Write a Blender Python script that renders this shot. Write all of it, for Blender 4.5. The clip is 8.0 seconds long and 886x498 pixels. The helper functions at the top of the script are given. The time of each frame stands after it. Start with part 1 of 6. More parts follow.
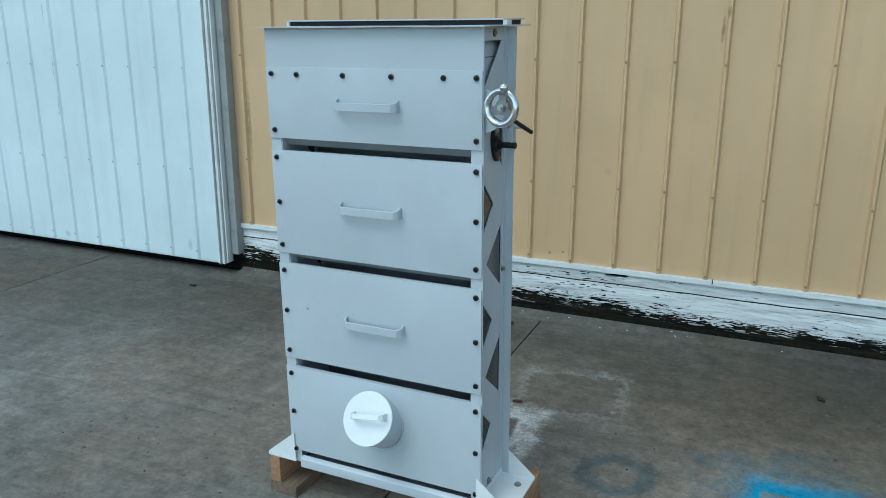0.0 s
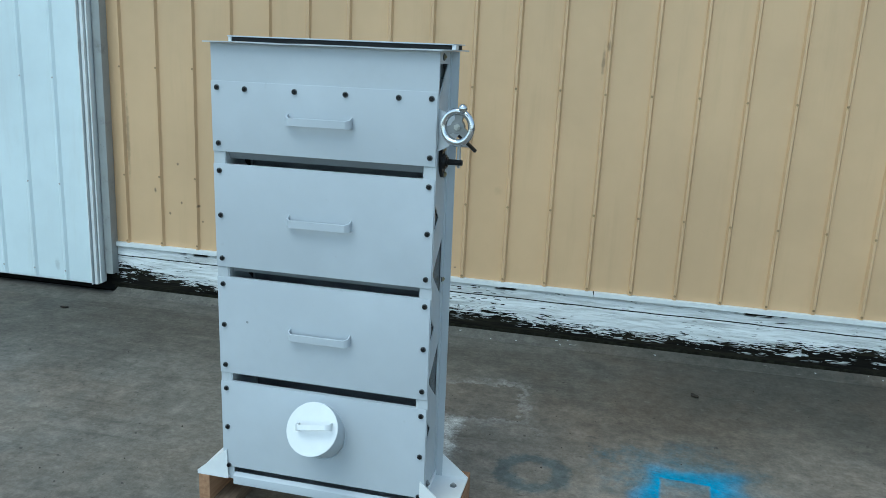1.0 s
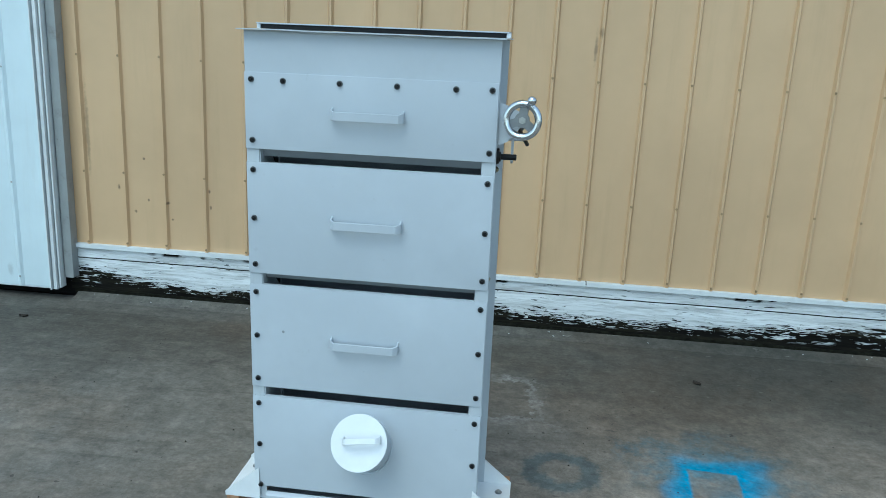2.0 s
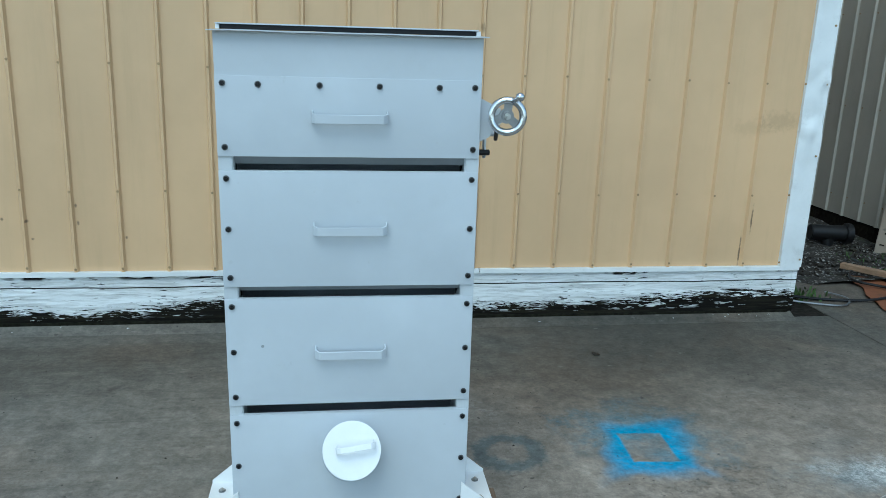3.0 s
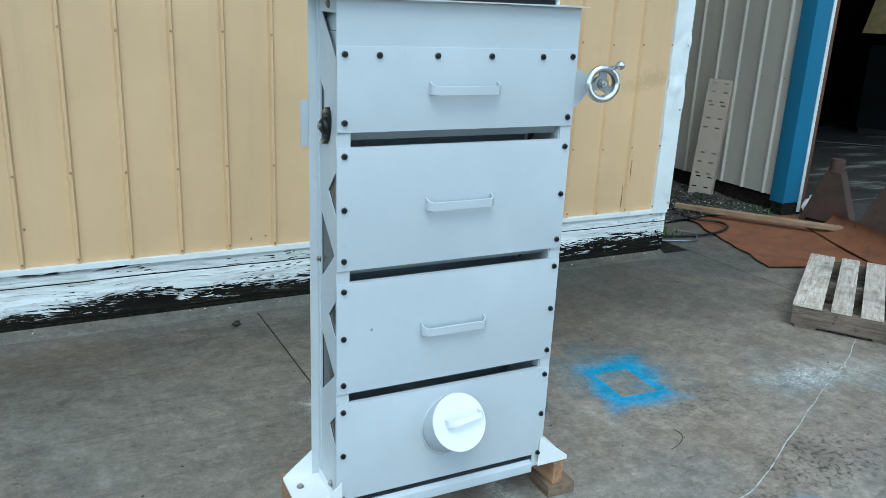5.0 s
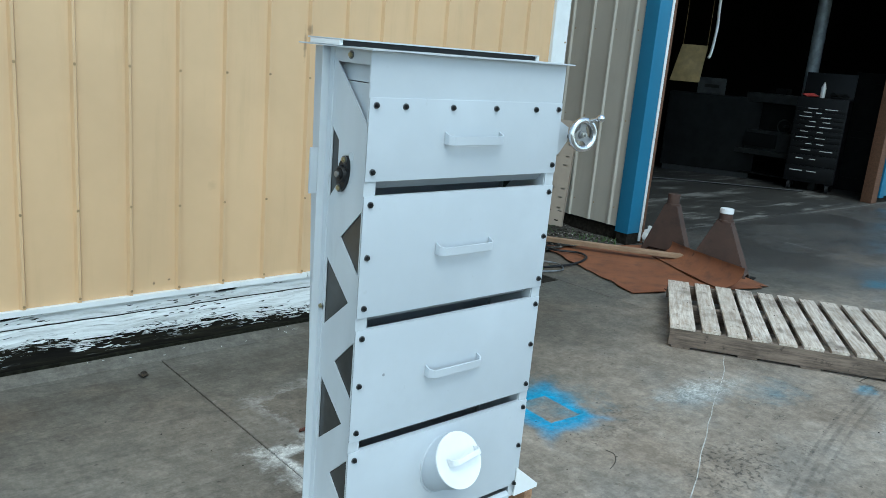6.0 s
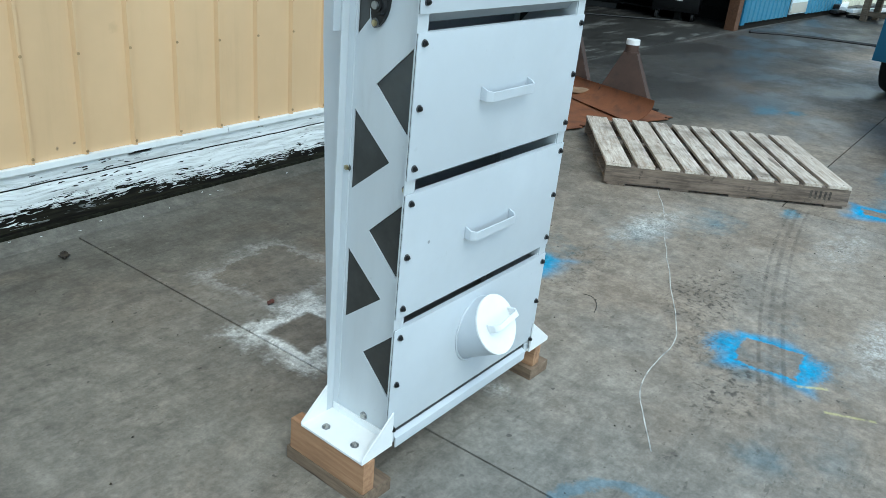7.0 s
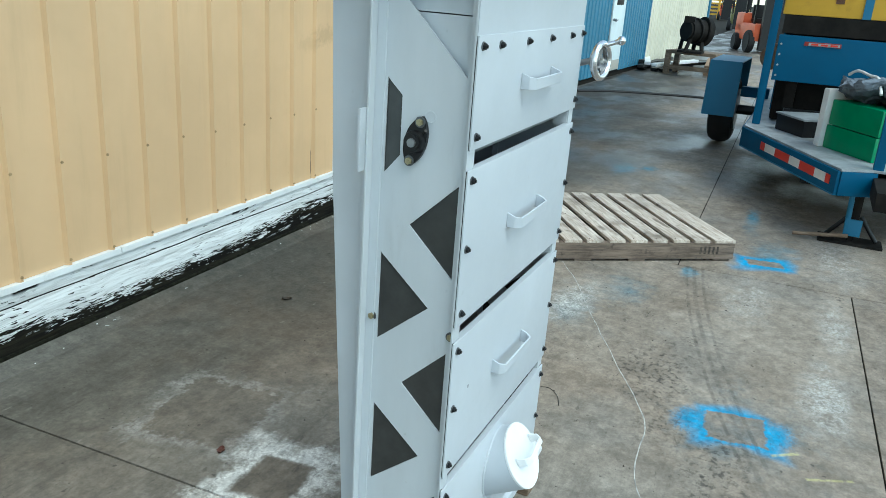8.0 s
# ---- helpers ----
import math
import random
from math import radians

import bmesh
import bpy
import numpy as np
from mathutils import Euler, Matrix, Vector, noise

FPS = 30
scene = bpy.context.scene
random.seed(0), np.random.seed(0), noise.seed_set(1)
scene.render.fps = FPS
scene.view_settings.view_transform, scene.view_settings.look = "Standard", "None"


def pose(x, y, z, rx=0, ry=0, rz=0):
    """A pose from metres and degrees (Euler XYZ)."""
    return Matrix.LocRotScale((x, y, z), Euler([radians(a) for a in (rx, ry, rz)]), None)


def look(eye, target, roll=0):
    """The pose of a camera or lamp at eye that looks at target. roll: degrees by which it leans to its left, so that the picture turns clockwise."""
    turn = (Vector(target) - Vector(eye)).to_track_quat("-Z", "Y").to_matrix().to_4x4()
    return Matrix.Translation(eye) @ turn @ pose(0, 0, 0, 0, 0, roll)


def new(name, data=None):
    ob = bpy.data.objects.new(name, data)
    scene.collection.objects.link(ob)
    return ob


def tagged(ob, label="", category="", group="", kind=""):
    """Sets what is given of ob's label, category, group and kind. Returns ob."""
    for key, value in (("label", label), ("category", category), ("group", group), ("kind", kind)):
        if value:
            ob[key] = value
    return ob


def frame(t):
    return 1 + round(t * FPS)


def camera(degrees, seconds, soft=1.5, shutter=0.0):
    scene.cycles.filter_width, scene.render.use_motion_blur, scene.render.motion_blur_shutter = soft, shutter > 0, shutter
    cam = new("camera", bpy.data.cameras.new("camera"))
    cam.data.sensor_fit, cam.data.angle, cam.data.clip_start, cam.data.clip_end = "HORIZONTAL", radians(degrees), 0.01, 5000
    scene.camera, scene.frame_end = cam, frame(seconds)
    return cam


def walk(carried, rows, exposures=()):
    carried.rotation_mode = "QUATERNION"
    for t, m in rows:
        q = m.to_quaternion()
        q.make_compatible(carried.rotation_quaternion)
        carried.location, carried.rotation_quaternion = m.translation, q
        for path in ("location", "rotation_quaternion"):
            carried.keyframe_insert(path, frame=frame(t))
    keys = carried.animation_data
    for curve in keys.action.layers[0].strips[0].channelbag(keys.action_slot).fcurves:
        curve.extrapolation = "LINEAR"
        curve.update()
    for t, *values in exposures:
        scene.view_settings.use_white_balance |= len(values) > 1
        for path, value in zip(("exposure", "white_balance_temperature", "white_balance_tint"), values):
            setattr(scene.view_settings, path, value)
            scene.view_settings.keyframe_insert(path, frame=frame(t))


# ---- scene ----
cam = camera(58.8, 8.0, 0.4)
PATH = [
    (0, (-0.005, -0.028, 1.452), (-0.774, 1.736, 0.907), 0.2),
    (0.5, (-0.114, -0.152, 1.455), (-0.719, 1.679, 0.923), 1.7),
    (1, (-0.257, -0.222, 1.446), (-0.638, 1.681, 0.964), 2.9),
    (1.5, (-0.449, -0.157, 1.422), (-0.784, 1.75, 0.924), 2.5),
    (2, (-0.629, -0.161, 1.438), (-0.807, 1.765, 0.931), 2.9),
    (2.2, (-0.725, -0.202, 1.432), (-0.758, 1.736, 0.941), 3.8),
    (3.3, (-1.221, -0.121, 1.437), (-0.87, 1.78, 0.927), 1.4),
    (3.5, (-1.303, -0.097, 1.441), (-0.945, 1.804, 0.931), 1.3),
    (4, (-1.599, -0.109, 1.433), (-0.978, 1.733, 0.961), 2.9),
    (4.2, (-1.693, -0.1, 1.433), (-0.988, 1.703, 0.932), 3.2),
    (5.3, (-2.103, 0.182, 1.425), (-1.071, 1.8, 0.861), 3.3),
    (5.5, (-2.228, 0.207, 1.43), (-1.079, 1.767, 0.933), 3.8),
    (6, (-2.403, 0.358, 1.444), (-1.087, 1.788, 0.972), 5.0),
    (6.5, (-2.42, 0.632, 1.421), (-1.094, 2.006, 0.828), 3.2),
    (6.6, (-2.432, 0.7, 1.404), (-1.097, 2.042, 0.759), 3.2),
    (7, (-2.539, 0.864, 1.356), (-1.038, 1.903, 0.542), 5.7),
    (7.5, (-2.665, 1.065, 1.368), (-1.053, 1.871, 0.502), 5.9),
    (8, (-2.578, 1.334, 1.422), (-0.823, 2.049, 0.781), 3.9),
]
EXPOSURES = [(0.0, 0.44, 5560, -9.5), (2.0, 0.52, 5430, -9), (4.0, 0.65, 5430, -8.5), (5.5, 0.84, 5650, -7.5), (7.0, 0.98, 5830, -7), (7.5, 1.08, 5890, -7.5), (8.0, 1.02, 6040, -8.5)]
walk(cam, [(t, look(eye, target, roll)) for t, eye, target, roll in PATH], EXPOSURES)

# ---- world, sun, exposure ----
world = bpy.data.worlds.new("overcast")
scene.world = world
world.use_nodes = True
wn, wl = world.node_tree.nodes, world.node_tree.links
sky = wn.new("ShaderNodeTexSky")
sky.sky_type = "NISHITA"
sky.sun_disc = False
sky.sun_elevation, sky.sun_rotation = radians(58), radians(200)
sky.air_density, sky.dust_density = 1.0, 0.6
soften = wn.new("ShaderNodeHueSaturation")
soften.inputs["Saturation"].default_value = 0.6
wl.new(sky.outputs[0], soften.inputs["Color"])
wl.new(soften.outputs[0], wn["Background"].inputs["Color"])
wn["Background"].inputs["Strength"].default_value = 0.15

sun = new("sun", bpy.data.lights.new("sun", "SUN"))
sun.data.energy, sun.data.angle, sun.data.color = 0.9, radians(35), (1.0, 0.97, 0.93)
sun.matrix_basis = look((-3, -6, 10), (0, 0, 0))


# ---- node helpers ----
class Mat:
    """A node material with short calls for its nodes."""

    def __init__(self, name):
        self.m = bpy.data.materials.new(name)
        self.m.use_nodes = True
        self.t = self.m.node_tree
        self.b = self.t.nodes["Principled BSDF"]
        self._pos = None

    def node(self, kind):
        return self.t.nodes.new(kind)

    def put(self, value, socket):
        if isinstance(value, bpy.types.NodeSocket):
            self.t.links.new(value, socket)
        elif isinstance(value, (tuple, list)) and len(socket.default_value) == 4:
            socket.default_value = (*value[:3], 1)
        else:
            socket.default_value = value

    def math(self, op, a, b=0.0, c=0.0, clamp=False):
        n = self.node("ShaderNodeMath")
        n.operation, n.use_clamp = op, clamp
        for v, s in zip((a, b, c), n.inputs):
            self.put(v, s)
        return n.outputs[0]

    def pos(self):
        if self._pos is None:
            self._pos = self.node("ShaderNodeNewGeometry").outputs["Position"]
        return self._pos

    def local(self):
        return self.node("ShaderNodeTexCoord").outputs["Object"]

    def axis(self, v, name):
        n = self.node("ShaderNodeSeparateXYZ")
        self.put(v, n.inputs[0])
        return n.outputs[name]

    def scaled(self, v, s):
        n = self.node("ShaderNodeVectorMath")
        n.operation = "MULTIPLY"
        self.put(v, n.inputs[0])
        n.inputs[1].default_value = s
        return n.outputs[0]

    def shifted(self, v, s):
        n = self.node("ShaderNodeVectorMath")
        n.operation = "ADD"
        self.put(v, n.inputs[0])
        self.put(s, n.inputs[1])
        return n.outputs[0]

    def combined(self, a, b, c):
        n = self.node("ShaderNodeCombineXYZ")
        for v, k in zip((a, b, c), n.inputs):
            self.put(v, k)
        return n.outputs[0]

    def noise(self, scale, detail=4, rough=0.55, v=None, stretch=None, colour=False):
        v = self.pos() if v is None else v
        if stretch:
            v = self.scaled(v, stretch)
        n = self.node("ShaderNodeTexNoise")
        self.put(v, n.inputs["Vector"])
        n.inputs["Scale"].default_value, n.inputs["Detail"].default_value, n.inputs["Roughness"].default_value = scale, detail, rough
        return n.outputs["Color" if colour else "Fac"]

    def voronoi(self, scale, v=None, feature="F1", out="Distance"):
        n = self.node("ShaderNodeTexVoronoi")
        n.feature = feature
        self.put(self.pos() if v is None else v, n.inputs["Vector"])
        n.inputs["Scale"].default_value = scale
        return n.outputs[out]

    def ramp(self, x, lo, hi):
        n = self.node("ShaderNodeMapRange")
        n.interpolation_type = "SMOOTHSTEP"
        self.put(x, n.inputs["Value"])
        self.put(lo, n.inputs["From Min"])
        self.put(hi, n.inputs["From Max"])
        return n.outputs["Result"]

    def mix(self, f, a, b):
        n = self.node("ShaderNodeMix")
        n.data_type = "RGBA"
        self.put(f, n.inputs[0])
        self.put(a, n.inputs[6])
        self.put(b, n.inputs[7])
        return n.outputs[2]

    def rand(self):
        return self.node("ShaderNodeObjectInfo").outputs["Random"]

    def bump(self, h, strength=0.3, distance=0.002):
        n = self.node("ShaderNodeBump")
        self.put(h, n.inputs["Height"])
        n.inputs["Strength"].default_value, n.inputs["Distance"].default_value = strength, distance
        self.t.links.new(n.outputs[0], self.b.inputs["Normal"])

    def done(self, colour, rough=0.6, metal=0.0, spec=0.5):
        self.put(colour, self.b.inputs["Base Color"])
        self.put(rough, self.b.inputs["Roughness"])
        self.put(metal, self.b.inputs["Metallic"])
        self.put(spec, self.b.inputs["Specular IOR Level"])
        return self.m


def paint(name, colour, dirt=(0.25, 0.24, 0.22), amount=0.25, rough=0.45, scale=3.0, streak=(1, 1, 1), spec=0.5):
    """Painted sheet metal: slight mottling, dirt specks, fine orange peel."""
    m = Mat(name)
    big = m.noise(scale, 5, 0.6, stretch=streak)
    fine = m.noise(60, 3, 0.6)
    specks = m.ramp(m.noise(38, 2, 0.5), 0.72, 0.8)
    tone = m.mix(m.ramp(big, 0.3, 0.75), tuple(c * 0.93 for c in colour), tuple(min(1, c * 1.05) for c in colour))
    dark_mask = m.math("MULTIPLY", m.ramp(m.noise(scale * 1.7, 6, 0.65, stretch=streak), 0.55, 0.85), amount)
    tone = m.mix(dark_mask, tone, dirt)
    tone = m.mix(m.math("MULTIPLY", specks, amount * 0.8), tone, dirt)
    m.bump(m.math("ADD", m.math("MULTIPLY", fine, 0.25), big), 0.12, 0.003)
    return m.done(tone, m.math("ADD", m.math("MULTIPLY", fine, 0.15), rough - 0.07), 0.0, spec)


# ---- materials ----
def concrete_material():
    m = Mat("concrete")
    p = m.pos()
    x, y = m.axis(p, "X"), m.axis(p, "Y")
    big = m.noise(0.55, 5, 0.6)
    mid = m.noise(2.6, 6, 0.65)
    broom = m.noise(5.0, 5, 0.7, stretch=(1.0, 7.0, 1.0))
    fine = m.noise(45, 4, 0.7)
    grit = m.noise(13, 8, 0.78)
    mottle = m.noise(8.5, 5, 0.62)
    drift = m.noise(1.7, 4, 0.6, v=m.shifted(p, (31.0, 7.0, 0.0)))
    film = m.noise(1.05, 4, 0.6, v=m.shifted(p, (11.0, 3.0, 0.0)))
    col = m.mix(m.ramp(big, 0.3, 0.7), (0.083, 0.077, 0.064), (0.121, 0.111, 0.093))
    col = m.mix(m.math("MULTIPLY", m.ramp(mid, 0.40, 0.72), 0.5), col, (0.074, 0.070, 0.061))
    col = m.mix(m.math("MULTIPLY", m.ramp(broom, 0.46, 0.72), 0.32), col, (0.158, 0.147, 0.125))
    # brown film and grey-green grime in wide soft patches
    col = m.mix(m.math("MULTIPLY", m.ramp(film, 0.44, 0.66), 0.55), col, (0.128, 0.098, 0.072))
    col = m.mix(m.math("MULTIPLY", m.ramp(drift, 0.48, 0.68), 0.45), col, (0.076, 0.077, 0.069))
    # pale and tan in the open yard, darker towards the wall
    reach = m.math("ADD", y, m.math("MULTIPLY", m.math("SUBTRACT", big, 0.5), 3.0))
    worn = m.math("MULTIPLY", m.ramp(reach, 3.35, 1.95), m.math("ADD", m.math("ADD", 0.66, m.math("MULTIPLY", m.ramp(x, -1.9, -2.8), 0.34)), m.math("MULTIPLY", m.ramp(x, -1.5, -0.5), 0.34)))
    tan = m.ramp(x, -1.2, 0.2)
    pale = m.mix(tan, (0.285, 0.272, 0.242), (0.362, 0.308, 0.252))
    deep = m.mix(tan, (0.186, 0.176, 0.156), (0.252, 0.207, 0.163))
    col = m.mix(m.math("MULTIPLY", worn, 0.8), col, m.mix(m.ramp(mid, 0.3, 0.7), pale, deep))
    col = m.mix(m.math("MULTIPLY", m.math("MULTIPLY", worn, m.ramp(film, 0.50, 0.66)), 0.5), col, (0.225, 0.178, 0.135))
    col = m.mix(m.math("MULTIPLY", m.math("MULTIPLY", worn, m.ramp(drift, 0.50, 0.66)), 0.35), col, (0.19, 0.188, 0.176))
    # paler round patch behind the tower
    pale_patch = m.math("SUBTRACT", 1.0, m.ramp(m.math("SQRT", m.math("ADD", m.math("POWER", m.math("MULTIPLY", m.math("ADD", x, 1.25), 1.0), 2.0), m.math("POWER", m.math("MULTIPLY", m.math("SUBTRACT", y, 2.45), 1.05), 2.0))), 0.25, 1.25))
    col = m.mix(m.math("MULTIPLY", pale_patch, m.math("ADD", 0.34, m.math("MULTIPLY", m.ramp(mid, 0.35, 0.65), 0.36))), col, (0.232, 0.212, 0.180))
    # darker towards the wall, between the slab joint and the corner
    dark_mask = m.math("MULTIPLY", m.math("MULTIPLY", m.ramp(y, 2.65, 3.3), m.math("MULTIPLY", m.ramp(x, -0.4, 0.4), m.ramp(x, 1.35, 0.95))), m.math("ADD", 0.45, m.math("MULTIPLY", m.ramp(mottle, 0.4, 0.62), 0.5)))
    col = m.mix(dark_mask, col, (0.060, 0.057, 0.048))
    # smooth cement skim along the wall foot
    skim = m.math("MULTIPLY", m.ramp(m.math("ADD", y, m.math("MULTIPLY", m.math("SUBTRACT", mid, 0.5), 0.06)), 3.47, 3.56), m.ramp(x, -0.1, -0.9))
    col = m.mix(m.math("MULTIPLY", skim, 0.6), col, (0.150, 0.140, 0.122))
    # oil spots
    spots = m.ramp(m.noise(6.5, 3, 0.6), 0.66, 0.74)
    col = m.mix(m.math("MULTIPLY", spots, 0.3), col, (0.035, 0.033, 0.03))
    pits = m.ramp(m.noise(31, 2, 0.4), 0.72, 0.75)
    col = m.mix(m.math("MULTIPLY", pits, 0.55), col, (0.03, 0.027, 0.024))
    wob = m.math("MULTIPLY", m.math("SUBTRACT", m.noise(9, 4, 0.65), 0.5), 0.30)
    wob2 = m.math("MULTIPLY", m.math("SUBTRACT", m.noise(28, 4, 0.7), 0.5), 0.16)
    wobble = m.math("ADD", wob, wob2)

    def box(cx, cy, hx, hy, turn=0.0):
        """Distance outside a rectangle, negative inside."""
        c, s = math.cos(radians(turn)), math.sin(radians(turn))
        dx, dy = m.math("SUBTRACT", x, cx), m.math("SUBTRACT", y, cy)
        u = m.math("ADD", m.math("MULTIPLY", dx, c), m.math("MULTIPLY", dy, s))
        v = m.math("SUBTRACT", m.math("MULTIPLY", dy, c), m.math("MULTIPLY", dx, s))
        return m.math("MAXIMUM", m.math("SUBTRACT", m.math("ABSOLUTE", u), hx), m.math("SUBTRACT", m.math("ABSOLUTE", v), hy))

    def radius(cx, cy, sx=1.0, sy=1.0):
        dx, dy = m.math("DIVIDE", m.math("SUBTRACT", x, cx), sx), m.math("DIVIDE", m.math("SUBTRACT", y, cy), sy)
        return m.math("SQRT", m.math("ADD", m.math("MULTIPLY", dx, dx), m.math("MULTIPLY", dy, dy)))

    def both(a, b, k=1.0):
        return m.math("MULTIPLY", m.math("MULTIPLY", a, b), k, clamp=True)

    BLUE, WHITE = (0.0, 0.30, 0.57), (0.72, 0.72, 0.69)
    # sprayed outlines round masked rectangles: dense at the mask, thinning out softly
    cloud = m.noise(3.4, 2, 0.5)
    mist = m.noise(90, 3, 0.7)
    for cx, cy, hx, hy, turn, reach, k in ((0.125, 2.343, 0.082, 0.103, -4, 0.15, 0.86), (0.095, 1.265, 0.095, 0.095, 6, 0.085, 0.88), (2.14, 1.24, 0.05, 0.09, 12, 0.15, 0.95)):
        d = box(cx, cy, hx, hy, turn)
        inside = m.ramp(m.math("ADD", d, m.math("MULTIPLY", wobble, 0.04 if cx == 0.125 else 0.25)), -0.006, 0.010)
        spread = m.math("MULTIPLY", m.math("ADD", 0.45, m.math("MULTIPLY", m.ramp(cloud, 0.32, 0.66), 0.85)), reach)
        fade = m.math("SUBTRACT", 1.0, m.ramp(m.math("ADD", d, m.math("MULTIPLY", m.math("SUBTRACT", mist, 0.5), 0.035)), m.math("MULTIPLY", spread, 0.1), spread))
        if cx == 0.095:
            for side, far in ((0.135, 0.105), (-0.125, 0.085)):
                r = m.math("ADD", radius(cx - side * 0.1, cy + side, 0.125, far), m.math("MULTIPLY", wobble, 2.2))
                lobe = m.math("SUBTRACT", 1.0, m.ramp(m.math("ADD", r, m.math("MULTIPLY", m.math("SUBTRACT", mist, 0.5), 0.9)), 0.25, 1.05))
                fade = m.math("MAXIMUM", fade, lobe)
        fade = m.math("MULTIPLY", fade, m.math("ADD", 0.78, m.math("MULTIPLY", m.ramp(fine, 0.36, 0.56), 0.22)))
        col = m.mix(both(inside, fade, k), col, BLUE)
        col = m.mix(m.math("MULTIPLY", m.math("SUBTRACT", 1.0, inside), 0.62), col, (0.245, 0.175, 0.120))
    # soft overspray
    for cx, cy, sx, sy, k in ((0.16, 2.42, 0.42, 0.36, 0.40), (0.10, 1.25, 0.40, 0.30, 0.22), (2.35, 1.2, 0.45, 0.2, 0.4), (1.72, 1.62, 0.10, 0.07, 0.8), (4.22, 2.46, 0.26, 0.15, 0.9), (4.36, 2.26, 0.16, 0.10, 0.8), (-0.35, 0.95, 0.22, 0.10, 0.10), (-0.52, 1.12, 0.14, 0.10, 0.16), (3.05, 1.35, 0.5, 0.07, 0.5), (1.25, 1.9, 0.3, 0.2, 0.22), (0.85, 2.06, 0.42, 0.16, 0.16)):
        r = m.math("ADD", radius(cx, cy, sx, sy), m.math("MULTIPLY", wobble, 5.0))
        col = m.mix(both(m.math("SUBTRACT", 1.0, m.ramp(r, 0.1, 1.0)), m.math("ADD", 0.35, m.ramp(mid, 0.4, 0.7)), k), col, (0.015, 0.27, 0.42))
    # sprayed rings
    for cx, cy, r0, w, k, tint in ((-0.405, 2.352, 0.105, 0.050, 0.55, (0.045, 0.092, 0.112)), (-1.07, 1.275, 0.20, 0.036, 0.31, (0.05, 0.24, 0.37))):
        d = m.math("ABSOLUTE", m.math("SUBTRACT", m.math("ADD", radius(cx, cy), m.math("MULTIPLY", wobble, 0.35)), r0))
        col = m.mix(m.math("MULTIPLY", m.math("SUBTRACT", 1.0, m.ramp(d, w * 0.3, w)), k), col, tint)
    # white powder with clean rectangles left in it
    blot = m.ramp(m.math("ADD", m.noise(14, 6, 0.75), m.math("MULTIPLY", mid, 0.4)), 0.55, 0.78)
    speckle = m.ramp(m.noise(70, 4, 0.8), 0.40, 0.60)
    for cx, cy, hx, hy, turn, reach, k in ((-0.92, 2.50, 0.10, 0.085, 4, 0.13, 1.0), (-0.70, 2.90, 0.18, 0.17, 6, 0.075, 0.17)):
        d = box(cx, cy, hx, hy, turn)
        inside = m.ramp(m.math("ADD", d, m.math("MULTIPLY", wobble, 0.16 if k > 0.5 else 0.6)), -0.010, 0.018)
        fade = m.math("SUBTRACT", 1.0, m.ramp(m.math("ADD", d, wobble), 0.02, reach))
        torn = m.math("MULTIPLY", m.math("ADD", blot, 0.45), m.math("ADD", 0.5, m.math("MULTIPLY", speckle, 0.6)))
        col = m.mix(both(m.math("MULTIPLY", inside, fade), torn, k), col, WHITE)
        col = m.mix(m.math("MULTIPLY", m.math("SUBTRACT", 1.0, inside), 0.40 if k > 0.5 else 0.22), col, (0.150, 0.118, 0.089))
    for cx, cy, sx, sy, k in ((0.97, 2.09, 0.48, 0.17, 0.44), (-0.85, 2.15, 0.28, 0.2, 0.22), (0.50, 0.97, 0.5, 0.14, 0.4), (2.5, 0.85, 0.9, 0.3, 0.25), (-0.75, 1.95, 0.08, 0.2, 0.5), (1.45, 1.3, 0.6, 0.2, 0.22), (1.3, 0.9, 0.5, 0.12, 0.3)):
        r = m.math("ADD", radius(cx, cy, sx, sy), m.math("MULTIPLY", wobble, 4.0))
        col = m.mix(both(m.math("SUBTRACT", 1.0, m.ramp(r, 0.1, 1.0)), m.math("MULTIPLY", m.math("ADD", m.math("MULTIPLY", blot, 1.1), 0.04), m.math("ADD", 0.35, speckle)), k), col, WHITE)
    # dark crusty patches
    crust = m.ramp(m.noise(40, 5, 0.7), 0.50, 0.60)
    lumps = None
    for cx, cy, sx, sy, k in ((0.40, 1.60, 0.42, 0.24, 0.95), (0.0, 1.50, 0.28, 0.16, 0.7), (-0.22, 1.30, 0.36, 0.16, 0.85), (0.78, 1.50, 0.10, 0.06, 0.95), (1.0, 1.72, 0.06, 0.04, 0.9), (0.3, 2.05, 0.6, 0.10, 0.5), (0.35, 2.16, 0.25, 0.06, 0.6), (1.75, 0.87, 0.07, 0.06, 0.95)):
        r = m.math("ADD", radius(cx, cy, sx, sy), m.math("MULTIPLY", wobble, 4.0))
        area = both(m.math("SUBTRACT", 1.0, m.ramp(r, 0.2, 1.0)), crust, k)
        lumps = area if lumps is None else m.math("MAXIMUM", lumps, area)
    col = m.mix(m.math("MULTIPLY", lumps, 0.78), col, (0.050, 0.045, 0.040))
    # tyre tracks: thin dark lines that bend across the slab
    bend = m.math("SUBTRACT", y, m.math("ADD", 1.19, m.math("MULTIPLY", x, m.math("SUBTRACT", 0.30, m.math("MULTIPLY", x, 0.055)))))
    span = both(m.ramp(x, -0.6, 0.0), m.math("SUBTRACT", 1.0, m.ramp(x, 1.7, 2.0)))
